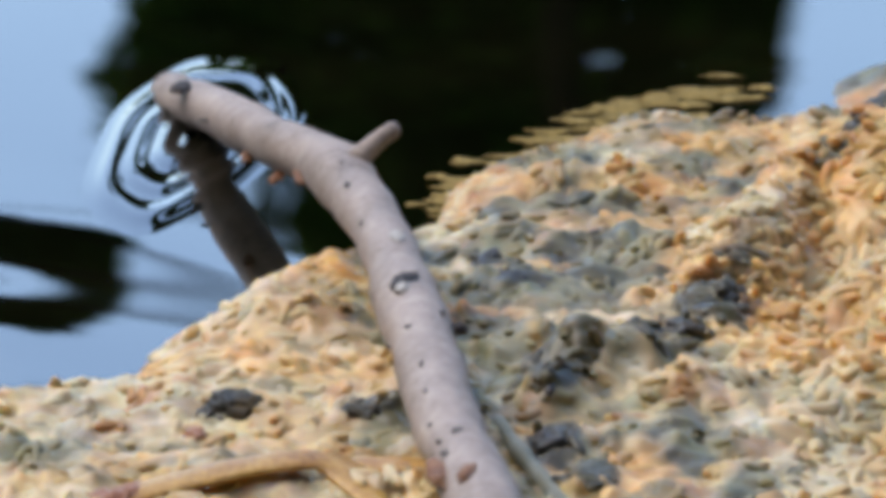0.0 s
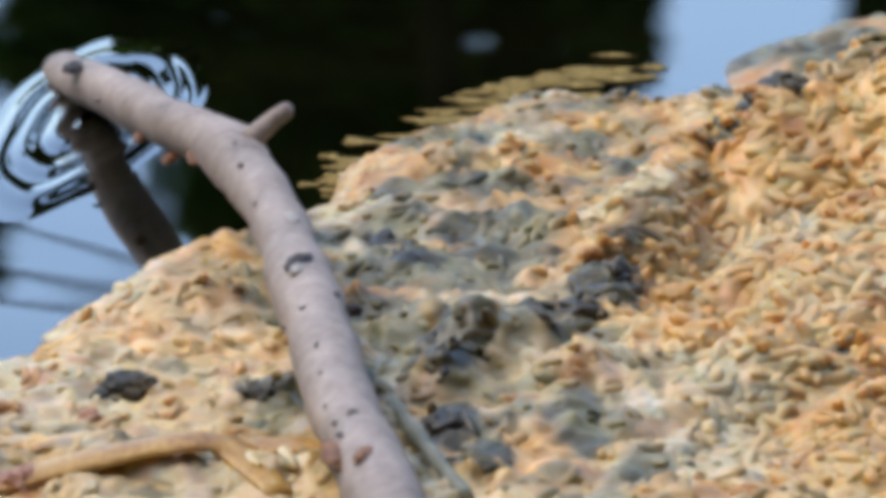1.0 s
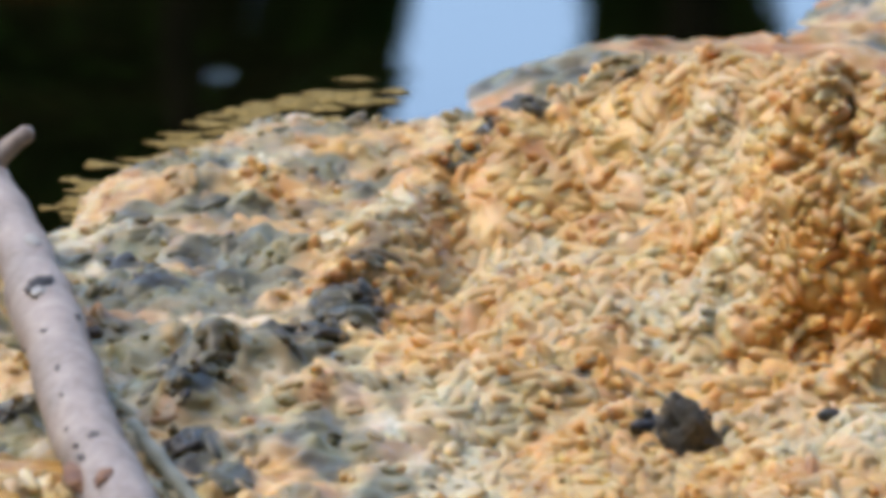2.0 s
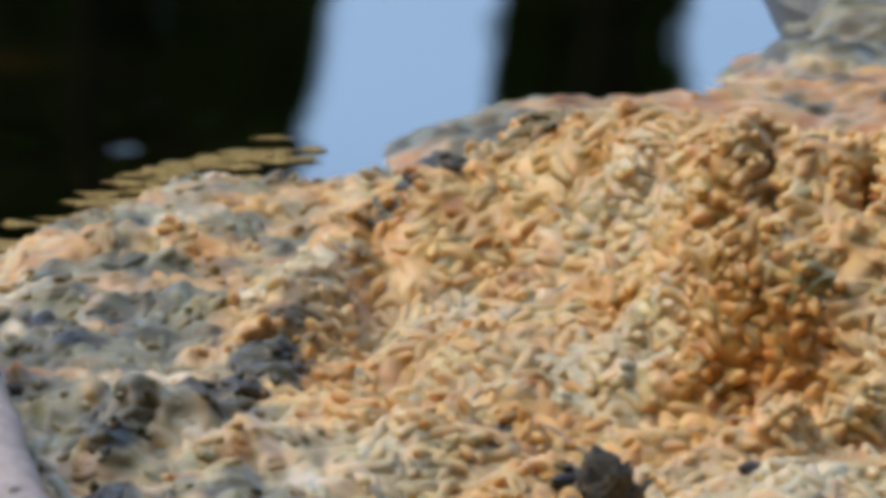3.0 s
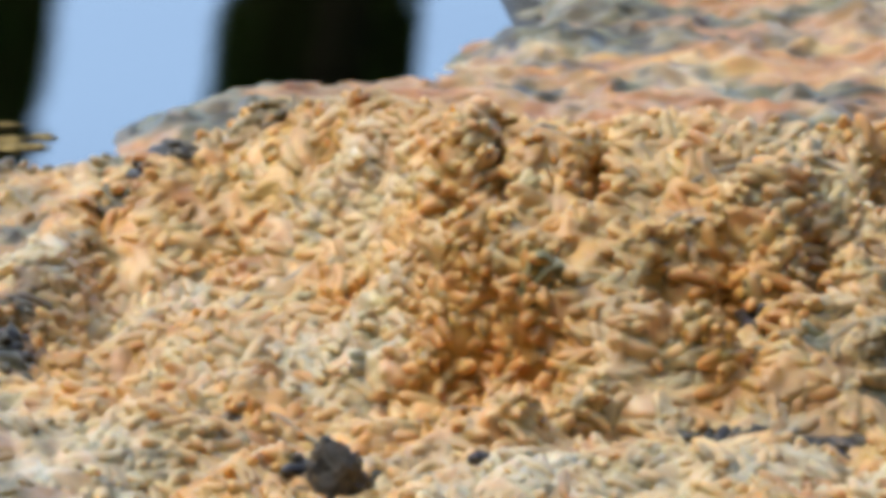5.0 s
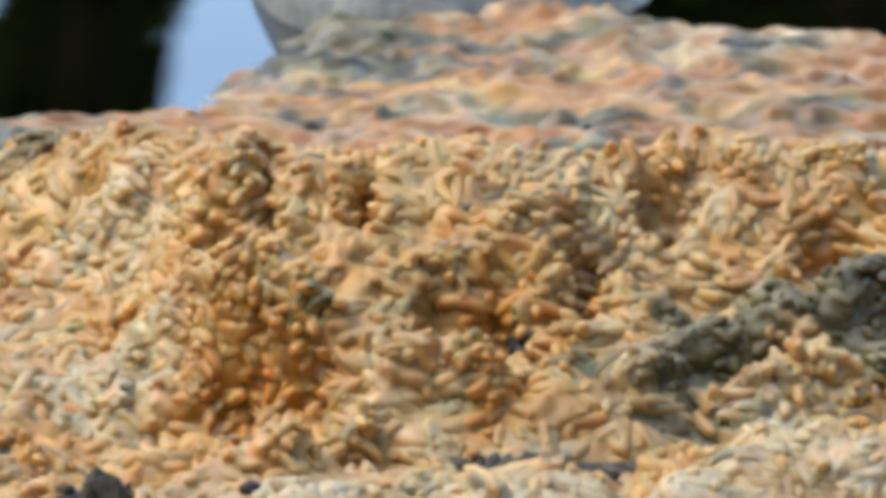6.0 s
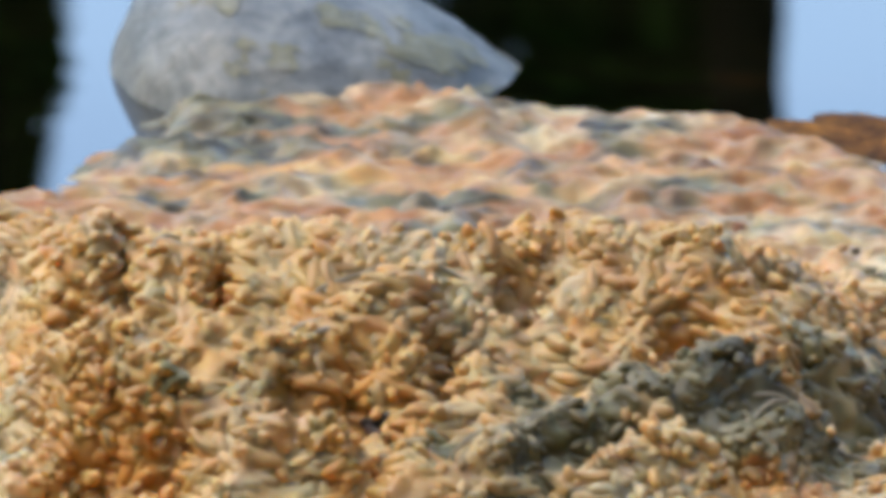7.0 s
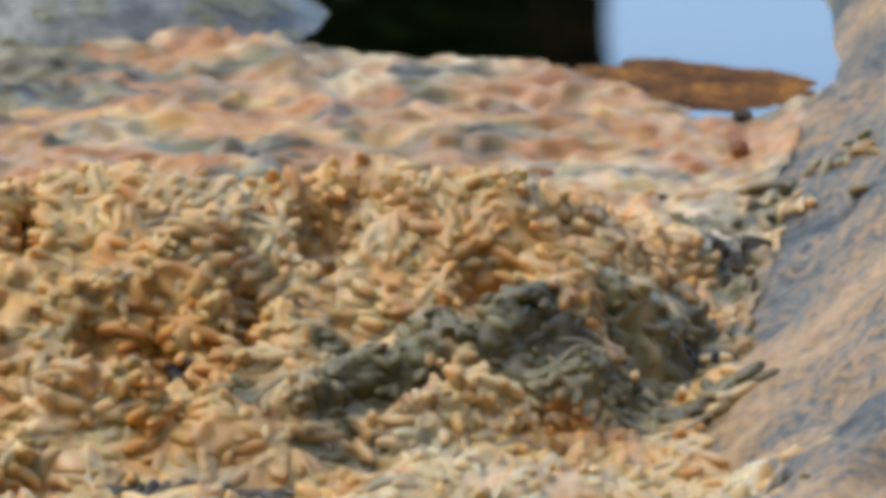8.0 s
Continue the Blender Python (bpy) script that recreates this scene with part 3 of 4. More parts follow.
def scatter(count, seed):
    rng = np.random.default_rng(seed)
    x, y = rng.uniform(-0.195, 0.205, count), rng.uniform(-0.165, 0.11, count)
    z = surface(x, y)
    e = 0.0012
    gx, gy = (surface(x + e, y) - z) / e, (surface(x, y + e) - z) / e
    far = smooth(0.085, 0.13, y)
    clump = fractal(x, y, 45, 33, 2)
    dense = (0.46 + 0.54 * body(x, y)) * (1 - far) * (1 - smooth(0.03, 0.1 + 0.75 * np.clip(clump, 0, 1) ** 1.5 + 0.5 * smooth(-0.08, -0.14, y), flank(x, y))) * (1 - 0.7 * hollow(x, y))
    keep = (z > 0.0004) & (rng.random(count) < dense * np.sqrt(1 + gx * gx + gy * gy) / 2.2)
    x, y, z, gx, gy, far = (a[keep] for a in (x, y, z, gx, gy, far))
    n = len(x)
    size = (1 - 0.15 * patch(x, y, GREYS)) * rng.uniform(0.0062, 0.0098, n) * (0.78 + 0.22 * body(x, y)) * (1 + 0.3 * far) * (1 - 0.25 * smooth(0.19, 0.23, x))
    normal = np.stack([-gx, -gy, np.ones(n)], 1)
    normal /= np.linalg.norm(normal, axis=1)[:, None]
    normal += rng.normal(0, 0.14, (n, 3)) * (1 - 0.75 * far)[:, None]
    normal /= np.linalg.norm(normal, axis=1)[:, None]
    yaw = 2.6 * fractal(x, y, 55, 61, 2) + rng.normal(0, 0.4, n) + np.where(rng.random(n) < 0.2, rng.uniform(0, 3.1, n), 0)
    t = np.stack([np.cos(yaw), np.sin(yaw), np.zeros(n)], 1)
    t -= normal * np.sum(t * normal, 1)[:, None]
    # a third of them stand in the crowd with only an end showing
    stand = np.where(rng.random(n) < 0.25 * body(x, y), rng.uniform(0.4, 1.3, n), 0)
    t += normal * (stand + rng.normal(0, 0.2, n) * (1 - 0.8 * far))[:, None]
    t /= np.linalg.norm(t, axis=1)[:, None]
    b = np.cross(normal, t)
    b /= np.linalg.norm(b, axis=1)[:, None]
    nn = np.cross(t, b)
    flat = 1 - 0.45 * far
    lift = rng.uniform(-0.0018, 0.0008, n) * (1 - 0.6 * far) - np.clip(stand, 0, 1) * 0.22 * size
    place = np.stack([x, y, z], 1) + normal * lift[:, None]
    turn = np.stack([t * size[:, None], b * size[:, None], nn * (size * flat)[:, None]], 2)
    return place, turn, shades(x, y), rng.integers(0, len(SHAPES), n)


def bulk_mesh(name, V, Q, T):
    me = bpy.data.meshes.new(name)
    me.vertices.add(len(V))
    me.vertices.foreach_set("co", np.asarray(V, np.float32).ravel())
    me.loops.add(Q.size + T.size)
    me.loops.foreach_set("vertex_index", np.concatenate([Q.ravel(), T.ravel()]).astype(np.int32))
    me.polygons.add(len(Q) + len(T))
    start = np.concatenate([np.arange(len(Q)) * 4, Q.size + np.arange(len(T)) * 3])
    me.polygons.foreach_set("loop_start", start.astype(np.int32))
    me.polygons.foreach_set("use_smooth", np.full(len(Q) + len(T), True))
    me.update(calc_edges=True)
    return me


def stack(place, turn, form, shapes=SHAPES):
    """The vertices, quads and triangles of many larvae, and which of them each vertex is of."""
    V, Q, T, who, base = [], [], [], [], 0
    for k, (v, f) in enumerate(shapes):
        sel = np.where(form == k)[0]
        w = np.einsum("nij,vj->nvi", turn[sel], v) + place[sel][:, None, :]
        q = np.array([c for c in f if len(c) == 4], int).reshape(-1, 4)
        tr = np.array([c for c in f if len(c) == 3])
        off = base + np.arange(len(sel)) * len(v)
        V.append(w.reshape(-1, 3))
        Q.append((q[None] + off[:, None, None]).reshape(-1, 4))
        T.append((tr[None] + off[:, None, None]).reshape(-1, 3))
        who.append(np.repeat(sel, len(v)))
        base += len(sel) * len(v)
    return np.concatenate(V), np.concatenate(Q), np.concatenate(T), np.concatenate(who)


def paint(me, colours):
    at = me.color_attributes.new("skin_tone", "FLOAT_COLOR", "POINT")
    at.data.foreach_set("color", np.column_stack([colours, np.ones(len(colours))]).astype(np.float32).ravel())


def piece_colours(colour, rng):
    n = len(colour)
    return np.clip(colour * rng.normal(1.0, 0.07, n)[:, None] * (1 + rng.normal(0, 1, n)[:, None] * np.array([0.0, 0.03, 0.08])), 0.02, 0.9)


def core_block():
    """The closed body under the larvae, from the mat's surface down into the water."""
    xs, ys = np.arange(-0.215, 0.235, 0.0018), np.arange(-0.19, 0.336, 0.0018)
    nx, ny = len(xs), len(ys)
    X, Y = np.meshgrid(xs, ys, indexing="ij")
    top = np.stack([X.ravel(), Y.ravel(), surface(X, Y).ravel() - 0.0006], 1)
    low = top.copy()
    low[:, 2] = -0.009
    n = len(top)
    i, j = np.arange(nx), np.arange(ny)
    rim = np.concatenate([i * ny, (nx - 1) * ny + j[1:], i[-2::-1] * ny + ny - 1, j[-2:0:-1]])
    step = np.roll(rim, -1)
    side = np.stack([rim, rim + n, step + n, step], 1)
    g = grid_faces(nx, ny)
    return np.concatenate([top, low]), np.concatenate([g, g[:, ::-1] + n, side])


def larva_mound():
    """The matted body, in which mash and larvae have run together, and the larvae that lie free on it."""
    rng = np.random.default_rng(8)
    cv, cq = core_block()
    place, turn, tone, form = scatter(40000, 11)
    V, Q, T, who = stack(place, turn, form)
    V2, Q2, T2, who = stack(*strew(45000, 13), CRUMBS)
    n1, n2 = len(cv), len(cv) + len(V)
    raw = new("raw", bulk_mesh("raw", np.concatenate([cv, V, V2]), np.concatenate([cq, Q + n1]), np.concatenate([T + n1, T2 + n2])))
    melt = raw.modifiers.new("melt", "REMESH")
    melt.mode, melt.voxel_size = "VOXEL", 0.0008
    soften = raw.modifiers.new("soften", "SMOOTH")
    soften.factor, soften.iterations = 0.5, 4
    deps = bpy.context.evaluated_depsgraph_get()
    melted = bpy.data.meshes.new_from_object(raw.evaluated_get(deps), depsgraph=deps)
    bpy.data.objects.remove(raw)
    co = np.empty(len(melted.vertices) * 3, np.float32)
    melted.vertices.foreach_get("co", co)
    co = co.reshape(-1, 3)
    quads = np.empty(len(melted.loops), np.int32)
    melted.loops.foreach_get("vertex_index", quads)
    quads = quads.reshape(-1, 4)
    bpy.data.meshes.remove(melted)
    mid = co[quads].mean(1)
    quads = quads[(mid[:, 2] > -0.003) & (mid[:, 1] > -0.186) & (mid[:, 0] < 0.23)]
    quads = quads[flank(co[quads][:, 0, 0], co[quads][:, 0, 1]) < 0.11]
    used, quads = np.unique(quads, return_inverse=True)
    co, quads = co[used].astype(float), quads.reshape(-1, 4)
    me = bulk_mesh("larva_mound", co, quads, np.zeros((0, 3), np.int32))
    u, w = co[:, 0] + co[:, 2], co[:, 1] * 0.8 - co[:, 2]
    bits = np.clip(1 + 0.2 * lattice(u, w, 420, 95) + 0.1 * lattice(u, w, 160, 96), 0.6, 1.4)
    hue = lattice(u, w, 300, 97)[:, None] * np.array([0.0, 0.07, 0.16]) + lattice(u, w, 210, 98)[:, None] * np.array([0.02, -0.04, 0.05])
    paint(me, np.clip(shades(co[:, 0], co[:, 1]) * bits[:, None] * (1 + hue), 0.008, 0.9))
    me.materials.append(LARVA)
    mound = tagged(new("larva_mound", me), "wet mound of pale orange fly larvae matted with grey scum", "larvae")
    place, turn, tone, form = scatter(118000, 12)
    colour = piece_colours(tone, rng)
    sort = np.argmin(np.linalg.norm(colour[:, None, :] - TONES.mean(1)[None], axis=2), axis=1)
    near = np.where((place[:, 1] < -0.045) & (place[:, 1] > -0.15) & (place[:, 0] > -0.05) & (place[:, 0] < 0.14))[0][:300]
    shared = {}
    for i in near:
        kind = (int(form[i]), int(sort[i]), int(i) % 4)
        if kind not in shared:
            one = bpy.data.meshes.new("larva")
            v, f = SHAPES[kind[0]]
            one.from_pydata(v.tolist(), [], f)
            one.polygons.foreach_set("use_smooth", np.full(len(f), True))
            one.materials.append(LARVA)
            paint(one, np.repeat(colour[i][None], len(v), 0))
            shared[kind] = one
        ob = new("larva", shared[kind])
        ob.parent = mound
        mm = Matrix(turn[i].tolist()).to_4x4()
        mm.translation = place[i].tolist()
        ob.matrix_basis = mm
    rest = np.setdiff1d(np.arange(len(place)), near)
    V, Q, T, who = stack(place[rest], turn[rest], form[rest])
    me = bulk_mesh("larvae", V, Q, T)
    paint(me, colour[rest][who])
    me.materials.append(LARVA)
    draw = random.Random(15)
    for k in range(26):
        x, y, a = draw.uniform(-0.03, 0.15), draw.uniform(-0.08, 0.0), draw.uniform(-0.6, 0.9)
        half = draw.uniform(0.005, 0.011)
        ends = [lie(x + math.cos(a) * half * u, y + math.sin(a) * half * u, 0.0014 + 0.0014 * (1 - u * u) * draw.random()) for u in (-1, -0.4, 0.3, 1)]
        part("fibre", tube(spline(ends, 14), [draw.uniform(0.0003, 0.0005)] * 14, 6, 0.1, k), FIBRE, mound, "pale sinewy fibre")
    ob = new("larvae", me)
    ob.parent = mound
    tagged(ob, "loose wet orange and cream larvae, grey in patches", kind="stuff")
    return mound


def lie(x, y, up=0.0):
    return Vector((x, y, float(surface(np.array([x]), np.array([y]))[0]) + up))


# ---- the twig ----
TWIG = [(-0.18, 0.165, -0.008), (-0.1765, 0.131, 0.0), (-0.1645, 0.0906, 0.008), (-0.149, 0.0453, 0.014), (-0.1361, 0.0145, 0.018), (-0.1263, -0.0214, 0.02),
        (-0.119, -0.0543, 0.021), (-0.1132, -0.0893, 0.022), (-0.1081, -0.1162, 0.022), (-0.1019, -0.1547, 0.022), (-0.0956, -0.1852, 0.022), (-0.0905, -0.21, 0.022), (-0.083, -0.245, 0.022)]


def fleck(place, radii, turn, seed):
    """A small uneven blister."""
    bm = bmesh.new()
    bmesh.ops.create_icosphere(bm, subdivisions=3, radius=1.0)
    q = Euler([radians(a) for a in turn]).to_matrix()
    for v in bm.verts:
        k = 1 + 0.35 * noise.noise(v.co * 2.1 + Vector((seed, 0, 0)))
        v.co = Vector(place) + q @ Vector((v.co.x * radii[0] * k, v.co.y * radii[1] * k, v.co.z * radii[2] * k))
    return bm


def twig():
    line = spline(TWIG, 140)
    radii = []
    for i, p in enumerate(line):
        s = i / 139
        r = 0.0043 + 0.0017 * s + 0.0002 * math.sin(s * 37) + 0.00015 * math.sin(s * 90 + 1)
        r += 0.0007 * math.exp(-((s - 0.36) / 0.03) ** 2) + 0.0007 * math.exp(-((s - 0.62) / 0.04) ** 2) - 0.0004 * math.exp(-((s - 0.53) / 0.03) ** 2)
        radii.append(r)
    ob = new("twig")
    o = Vector(line[75])
    ob.location = o
    bm = tube([Vector(p) - o for p in line], radii, 22)
    for v in bm.verts:
        v.co += v.normal * 0.00035 * noise.fractal(v.co * 160, 1.0, 2.0, 3)
    part("stem", bm, BARK, ob)
    bud = [Vector(line[52]) - o + Vector(d) for d in ((0.0, 0.0, 0.002), (0.0035, 0.002, 0.0055), (0.0062, 0.0026, 0.0078), (0.0082, 0.003, 0.0092), (0.009, 0.003, 0.0098))]
    part("stub", tube(bud, [0.003, 0.0019, 0.0017, 0.0017, 0.0009], 10, 0.06, 3), BARK, ob, "short broken side stub")
    # scars and specks on the side that faces the mound's near rim
    spots = [("knot", (-0.1129, -0.0967, 0.0277), (0.002, 0.0052, 0.0009), SCAR, "black knot with a pale rim"), ("thorn", (-0.1028, -0.111, 0.0236), (0.0016, 0.0014, 0.0011), SCAR, "black thorn stump"),
             ("scar", (-0.1408, 0.015, 0.0155), (0.0014, 0.005, 0.0008), RUSTY, "rusty torn bark"), ("scar", (-0.1468, 0.0302, 0.0112), (0.0014, 0.004, 0.0007), RUSTY, "rusty torn bark"),
             ("scar", (-0.1541, 0.0484, 0.0102), (0.0011, 0.004, 0.0007), RUSTY, "rusty torn bark"), ("scar", (-0.0994, -0.1939, 0.0242), (0.0022, 0.007, 0.0014), RUSTY, "rusty torn bark"),
             ("scar", (-0.0941, -0.2044, 0.0275), (0.0014, 0.004, 0.0009), RUSTY, "rusty torn bark"), ("scar", (-0.172, 0.0996, 0.0101), (0.0019, 0.004, 0.0007), SCAR, "dark wet crack"),
             ("scar", (-0.1168, -0.0634, 0.0261), (0.0013, 0.0035, 0.0005), PALEBARK, "pale bark patch"), ("scar", (-0.1126, -0.101, 0.0277), (0.0014, 0.003, 0.0008), PALEBARK, "pale bark patch")]
    for k, (name, place, size, mat, label) in enumerate(spots):
        part(name, fleck(Vector(place) - o, size, (0, 0, 8 * (k % 3) - 8), k), mat, ob, label)
    for k, place in enumerate([(-0.1312, -0.0084, 0.0244), (-0.1289, -0.0227, 0.0243), (-0.1648, 0.0739, 0.0104), (-0.1244, -0.0465, 0.0239), (-0.1001, -0.1825, 0.0258), (-0.0975, -0.1812, 0.0272),
                               (-0.1043, -0.1585, 0.0269), (-0.1055, -0.1116, 0.0265), (-0.11, -0.1204, 0.0266), (-0.1062, -0.143, 0.027), (-0.1138, -0.1147, 0.0216), (-0.0985, -0.1905, 0.0264), (-0.1025, -0.1723, 0.0255)]):
        part("speck", fleck(Vector(place) - o, (0.0004 + 0.0003 * (k % 3), 0.001 + 0.0009 * (k % 2), 0.0003), (0, 0, 0), k + 9), SPECK, ob)
    return tagged(ob, "bare grey-brown twig leaning from the mound into water", "twig")


# ---- things on and round the mat ----
def curled(name, points, width, curl, mat, label, category, seed, group="", thick=0.0007):
    """A leaf strip along a line of places, rolled across its width, with thickness and a ragged edge."""
    line = spline(points, 22)
    rng = random.Random(seed)
    bm = bmesh.new()
    rows = []
    for i, p in enumerate(line):
        s = i / 21
        d = (Vector(line[min(i + 1, 21)]) - Vector(line[max(i - 1, 0)])).normalized()
        a = d.cross(Vector((0, 0, 1))).normalized()
        n = a.cross(d)
        w = width * (0.35 + 0.65 * math.sin(math.pi * min(1, 0.12 + s * 0.85)) ** 0.6) * (1 + 0.08 * rng.uniform(-1, 1))
        row = []
        for j in range(9):
            u = (j / 8 - 0.5) * curl
            row.append(bm.verts.new(Vector(p) + a * math.sin(u) * w / curl * 2 + n * (math.cos(u) - math.cos(curl / 2)) * w / curl * 2))
        rows.append(row)
    for lo, hi in zip(rows, rows[1:]):
        for j in range(8):
            bm.faces.new((lo[j], lo[j + 1], hi[j + 1], hi[j]))
    bmesh.ops.recalc_face_normals(bm, faces=bm.faces)
    bmesh.ops.solidify(bm, geom=bm.faces[:], thickness=thick)
    ob = part(name, bm, mat, None)
    return tagged(ob, label, category, group)


def clod(x, y, size, mat, name, label, category, seed, up=0.0, group=""):
    bm = bmesh.new()
    bmesh.ops.create_icosphere(bm, subdivisions=5, radius=1.0)
    for v in bm.verts:
        p = v.co.copy()
        k = 1 + 0.35 * noise.fractal(p * 1.4 + Vector((seed, 0, 0)), 1.0, 2.0, 4) + 0.12 * noise.noise(p * 7)
        v.co = Vector((p.x * size[0] * k, p.y * size[1] * k, p.z * size[2] * k))
    ob = part(name, bm, mat, None)
    ob.location = lie(x, y, up)
    return tagged(ob, label, category, group)


def mat_things():
    curled("dry_leaf", [lie(-0.1598, -0.1557, 0.0010), lie(-0.1441, -0.1485, 0.0030), lie(-0.1280, -0.1436, 0.0040), lie(-0.1197, -0.1438, 0.0040), lie(-0.1113, -0.1557, 0.0020)], 0.0048, 1.0, HUSK, "curled ochre-brown dead leaf lying on the mat", "leaf", 1)
    curled("dry_leaf", [lie(-0.1262, -0.1329, 0.0010), lie(-0.1152, -0.1313, 0.0030), lie(-0.1029, -0.1345, 0.0020)], 0.0045, 1.0, HUSK, "smooth ochre dead leaf under the twig", "leaf", 2)
    stalk = part("stalk", tube(spline([lie(-0.0962, -0.1176, 0.0020), lie(-0.0890, -0.1349, 0.0025), lie(-0.0813, -0.1565, 0.0020)], 24), [0.0015 + 0.0002 * math.sin(i) for i in range(24)], 10, 0.04, 5), OLIVE, None)
    tagged(stalk, "thin grey-green stalk beside the twig", "stalk")
    clod(-0.1537, -0.1528, (0.006, 0.005, 0.004), RUSTFLESH, "bud_scale", "pinkish brown wet bud scale on the mat", "bud", 3)
    clod(-0.1466, -0.1127, (0.0022, 0.0022, 0.0016), RUSTFLESH, "pellet", "rust-red pellet on the grey mat", "pellet", 4, 0.0008)
    # dark lump set into the hole left of the twig
    clod(-0.1416, -0.1007, (0.0048, 0.005, 0.003), MURK, "clod", "dark brown lump in a hole of the mat", "clod", 5, 0.0005)
    clod(-0.0050, -0.1066, (0.0055, 0.005, 0.0075), MURK, "clod", "dark upright clod among cream larvae", "clod", 6, 0.001)
    for k, (x, y, r) in enumerate([(0.1815, 0.0914, 0.0022), (0.1883, 0.1799, 0.0018), (0.1844, 0.1533, 0.0020), (0.1651, 0.1117, 0.0014), (0.1682, 0.0428, 0.0025), (0.1729, 0.0371, 0.0025), (0.1696, 0.0352, 0.0022), (0.1752, 0.0401, 0.0018), (0.1452, 0.1357, 0.0014)]):
        clod(x, y, (r, r * 0.9, r * 0.8), (MURK, RUSTFLESH)[k in (2, 8)], "pellet", "small dark wet pellet in the gap by the flank", "pellet", 30 + k, r * 0.4, "dark pellets")
    for k, (x, y, a) in enumerate([(0.0210, -0.0643, 70), (0.0317, -0.0570, 20), (0.0283, -0.0572, 10), (0.0013, -0.0446, 25), (0.0185, -0.0638, 80), (-0.0021, -0.0337, 150)]):
        c, s = math.cos(radians(a)) * 0.0055, math.sin(radians(a)) * 0.004
        curled("leaf_shred", [lie(x - c, y - s, 0.0002), lie(x, y, 0.0012), lie(x + c, y + s, 0.0002)], 0.0028, 1.3, PETAL, "olive-yellow leaf shred stuck among the larvae", "leaf", 20 + k, "leaf shreds", 0.0004)
    rng = random.Random(9)
    edge = [(-0.121, 0.05), (-0.116, 0.07), (-0.106, 0.088), (-0.097, 0.114), (-0.09, 0.127), (-0.078, 0.134), (-0.066, 0.139)]
    for k in range(120):
        i = rng.randrange(len(edge) - 1)
        t = rng.random()
        x = edge[i][0] * (1 - t) + edge[i + 1][0] * t + rng.gauss(0.001, 0.003)
        y = edge[i][1] * (1 - t) + edge[i + 1][1] * t + rng.gauss(-0.001, 0.005)
        bm = bmesh.new()
        n = 28
        ra, rb, ph = rng.uniform(0.0015, 0.005), rng.uniform(0.001, 0.0026), rng.uniform(0, 6)
        ring = []
        for j in range(n):
            w = 2 * math.pi * j / n
            r = 1 + 0.25 * math.sin(3 * w + ph) + 0.18 * math.sin(5 * w - ph) + 0.12 * rng.uniform(-1, 1)
            ring.append(bm.verts.new((ra * r * math.cos(w), rb * r * math.sin(w), 0)))
        bm.faces.new(ring)
        up = bmesh.ops.extrude_face_region(bm, geom=bm.faces[:])["geom"]
        for v in up:
            if isinstance(v, bmesh.types.BMVert):
                v.co.x, v.co.y, v.co.z = v.co.x * 0.6, v.co.y * 0.6, 0.0002
        bmesh.ops.recalc_face_normals(bm, faces=bm.faces)
        fl = part("scum_flake", bm, SCUM, None)
        fl.location = (x, y, rng.uniform(0.0001, 0.0004))
        tagged(fl, "ochre scum flake floating at the mat's edge", "scum", "scum flakes at the waterline")


def slick(name, label, x, y, ra, rb, turn, seed):
    """A thin sheet of silt lying just over the waterline, ragged at its rim and humped in the middle."""
    bm = bmesh.new()
    rows, sides = 8, 56
    c, s = math.cos(radians(turn)), math.sin(radians(turn))
    rings = []
    for i in range(rows + 1):
        ring = []
        for k in range(sides):
            w = 2 * math.pi * k / sides
            r = (i + 0.3) / (rows + 0.3) * (1 + 0.3 * noise.noise(Vector((math.cos(w) * 1.6, math.sin(w) * 1.6, seed))) + 0.16 * noise.noise(Vector((math.cos(w) * 5, math.sin(w) * 5, seed))))
            u, v = ra * r * math.cos(w), rb * r * math.sin(w)
            h = 0.0005 * (1 - (i / rows) ** 2) + 0.0002 * noise.noise(Vector((u * 160, v * 160, seed)))
            ring.append(bm.verts.new((u * c - v * s, u * s + v * c, h if i < rows else -0.0012)))
        rings.append(ring)
    bm.faces.new(rings[0])
    for lo, hi in zip(rings, rings[1:]):
        for k in range(sides):
            bm.faces.new((lo[k], hi[k], hi[(k + 1) % sides], lo[(k + 1) % sides]))
    bmesh.ops.recalc_face_normals(bm, faces=bm.faces)
    ob = part(name, bm, SILT, None)
    ob.location = (x, y, 0.0003)
    return tagged(ob, label, "silt")


def carcass_flank():
    xs, ys = np.arange(0.14, 0.34, 0.0016), np.arange(-0.26, 0.33, 0.0016)
    X, Y = np.meshgrid(xs, ys, indexing="ij")
    fold = 0.0045 * lattice(X * 0.9 - Y * 0.5, Y * 0.3, 60, 91) + 0.002 * lattice(X - Y * 0.5, Y * 0.4, 130, 93) + 0.0012 * fractal(X, Y, 200, 92, 2)
    Z = surface(X, Y) + fold * smooth(0.05, 0.3, flank(X, Y)) - 0.0012 * (1 - smooth(0.05, 0.2, flank(X, Y)))
    v = np.stack([X.ravel(), Y.ravel(), Z.ravel()], 1)
    f = grid_faces(len(xs), len(ys))
    f = f[flank(v[f][:, 0, 0], v[f][:, 0, 1]) > 0.06]
    me = bulk_mesh("carcass_flank", v, f, np.zeros((0, 3), np.int32))
    me.materials.append(HIDE)
    return tagged(new("carcass_flank", me), "smooth wet grey and orange-streaked flank rising beside the larvae", "carcass")


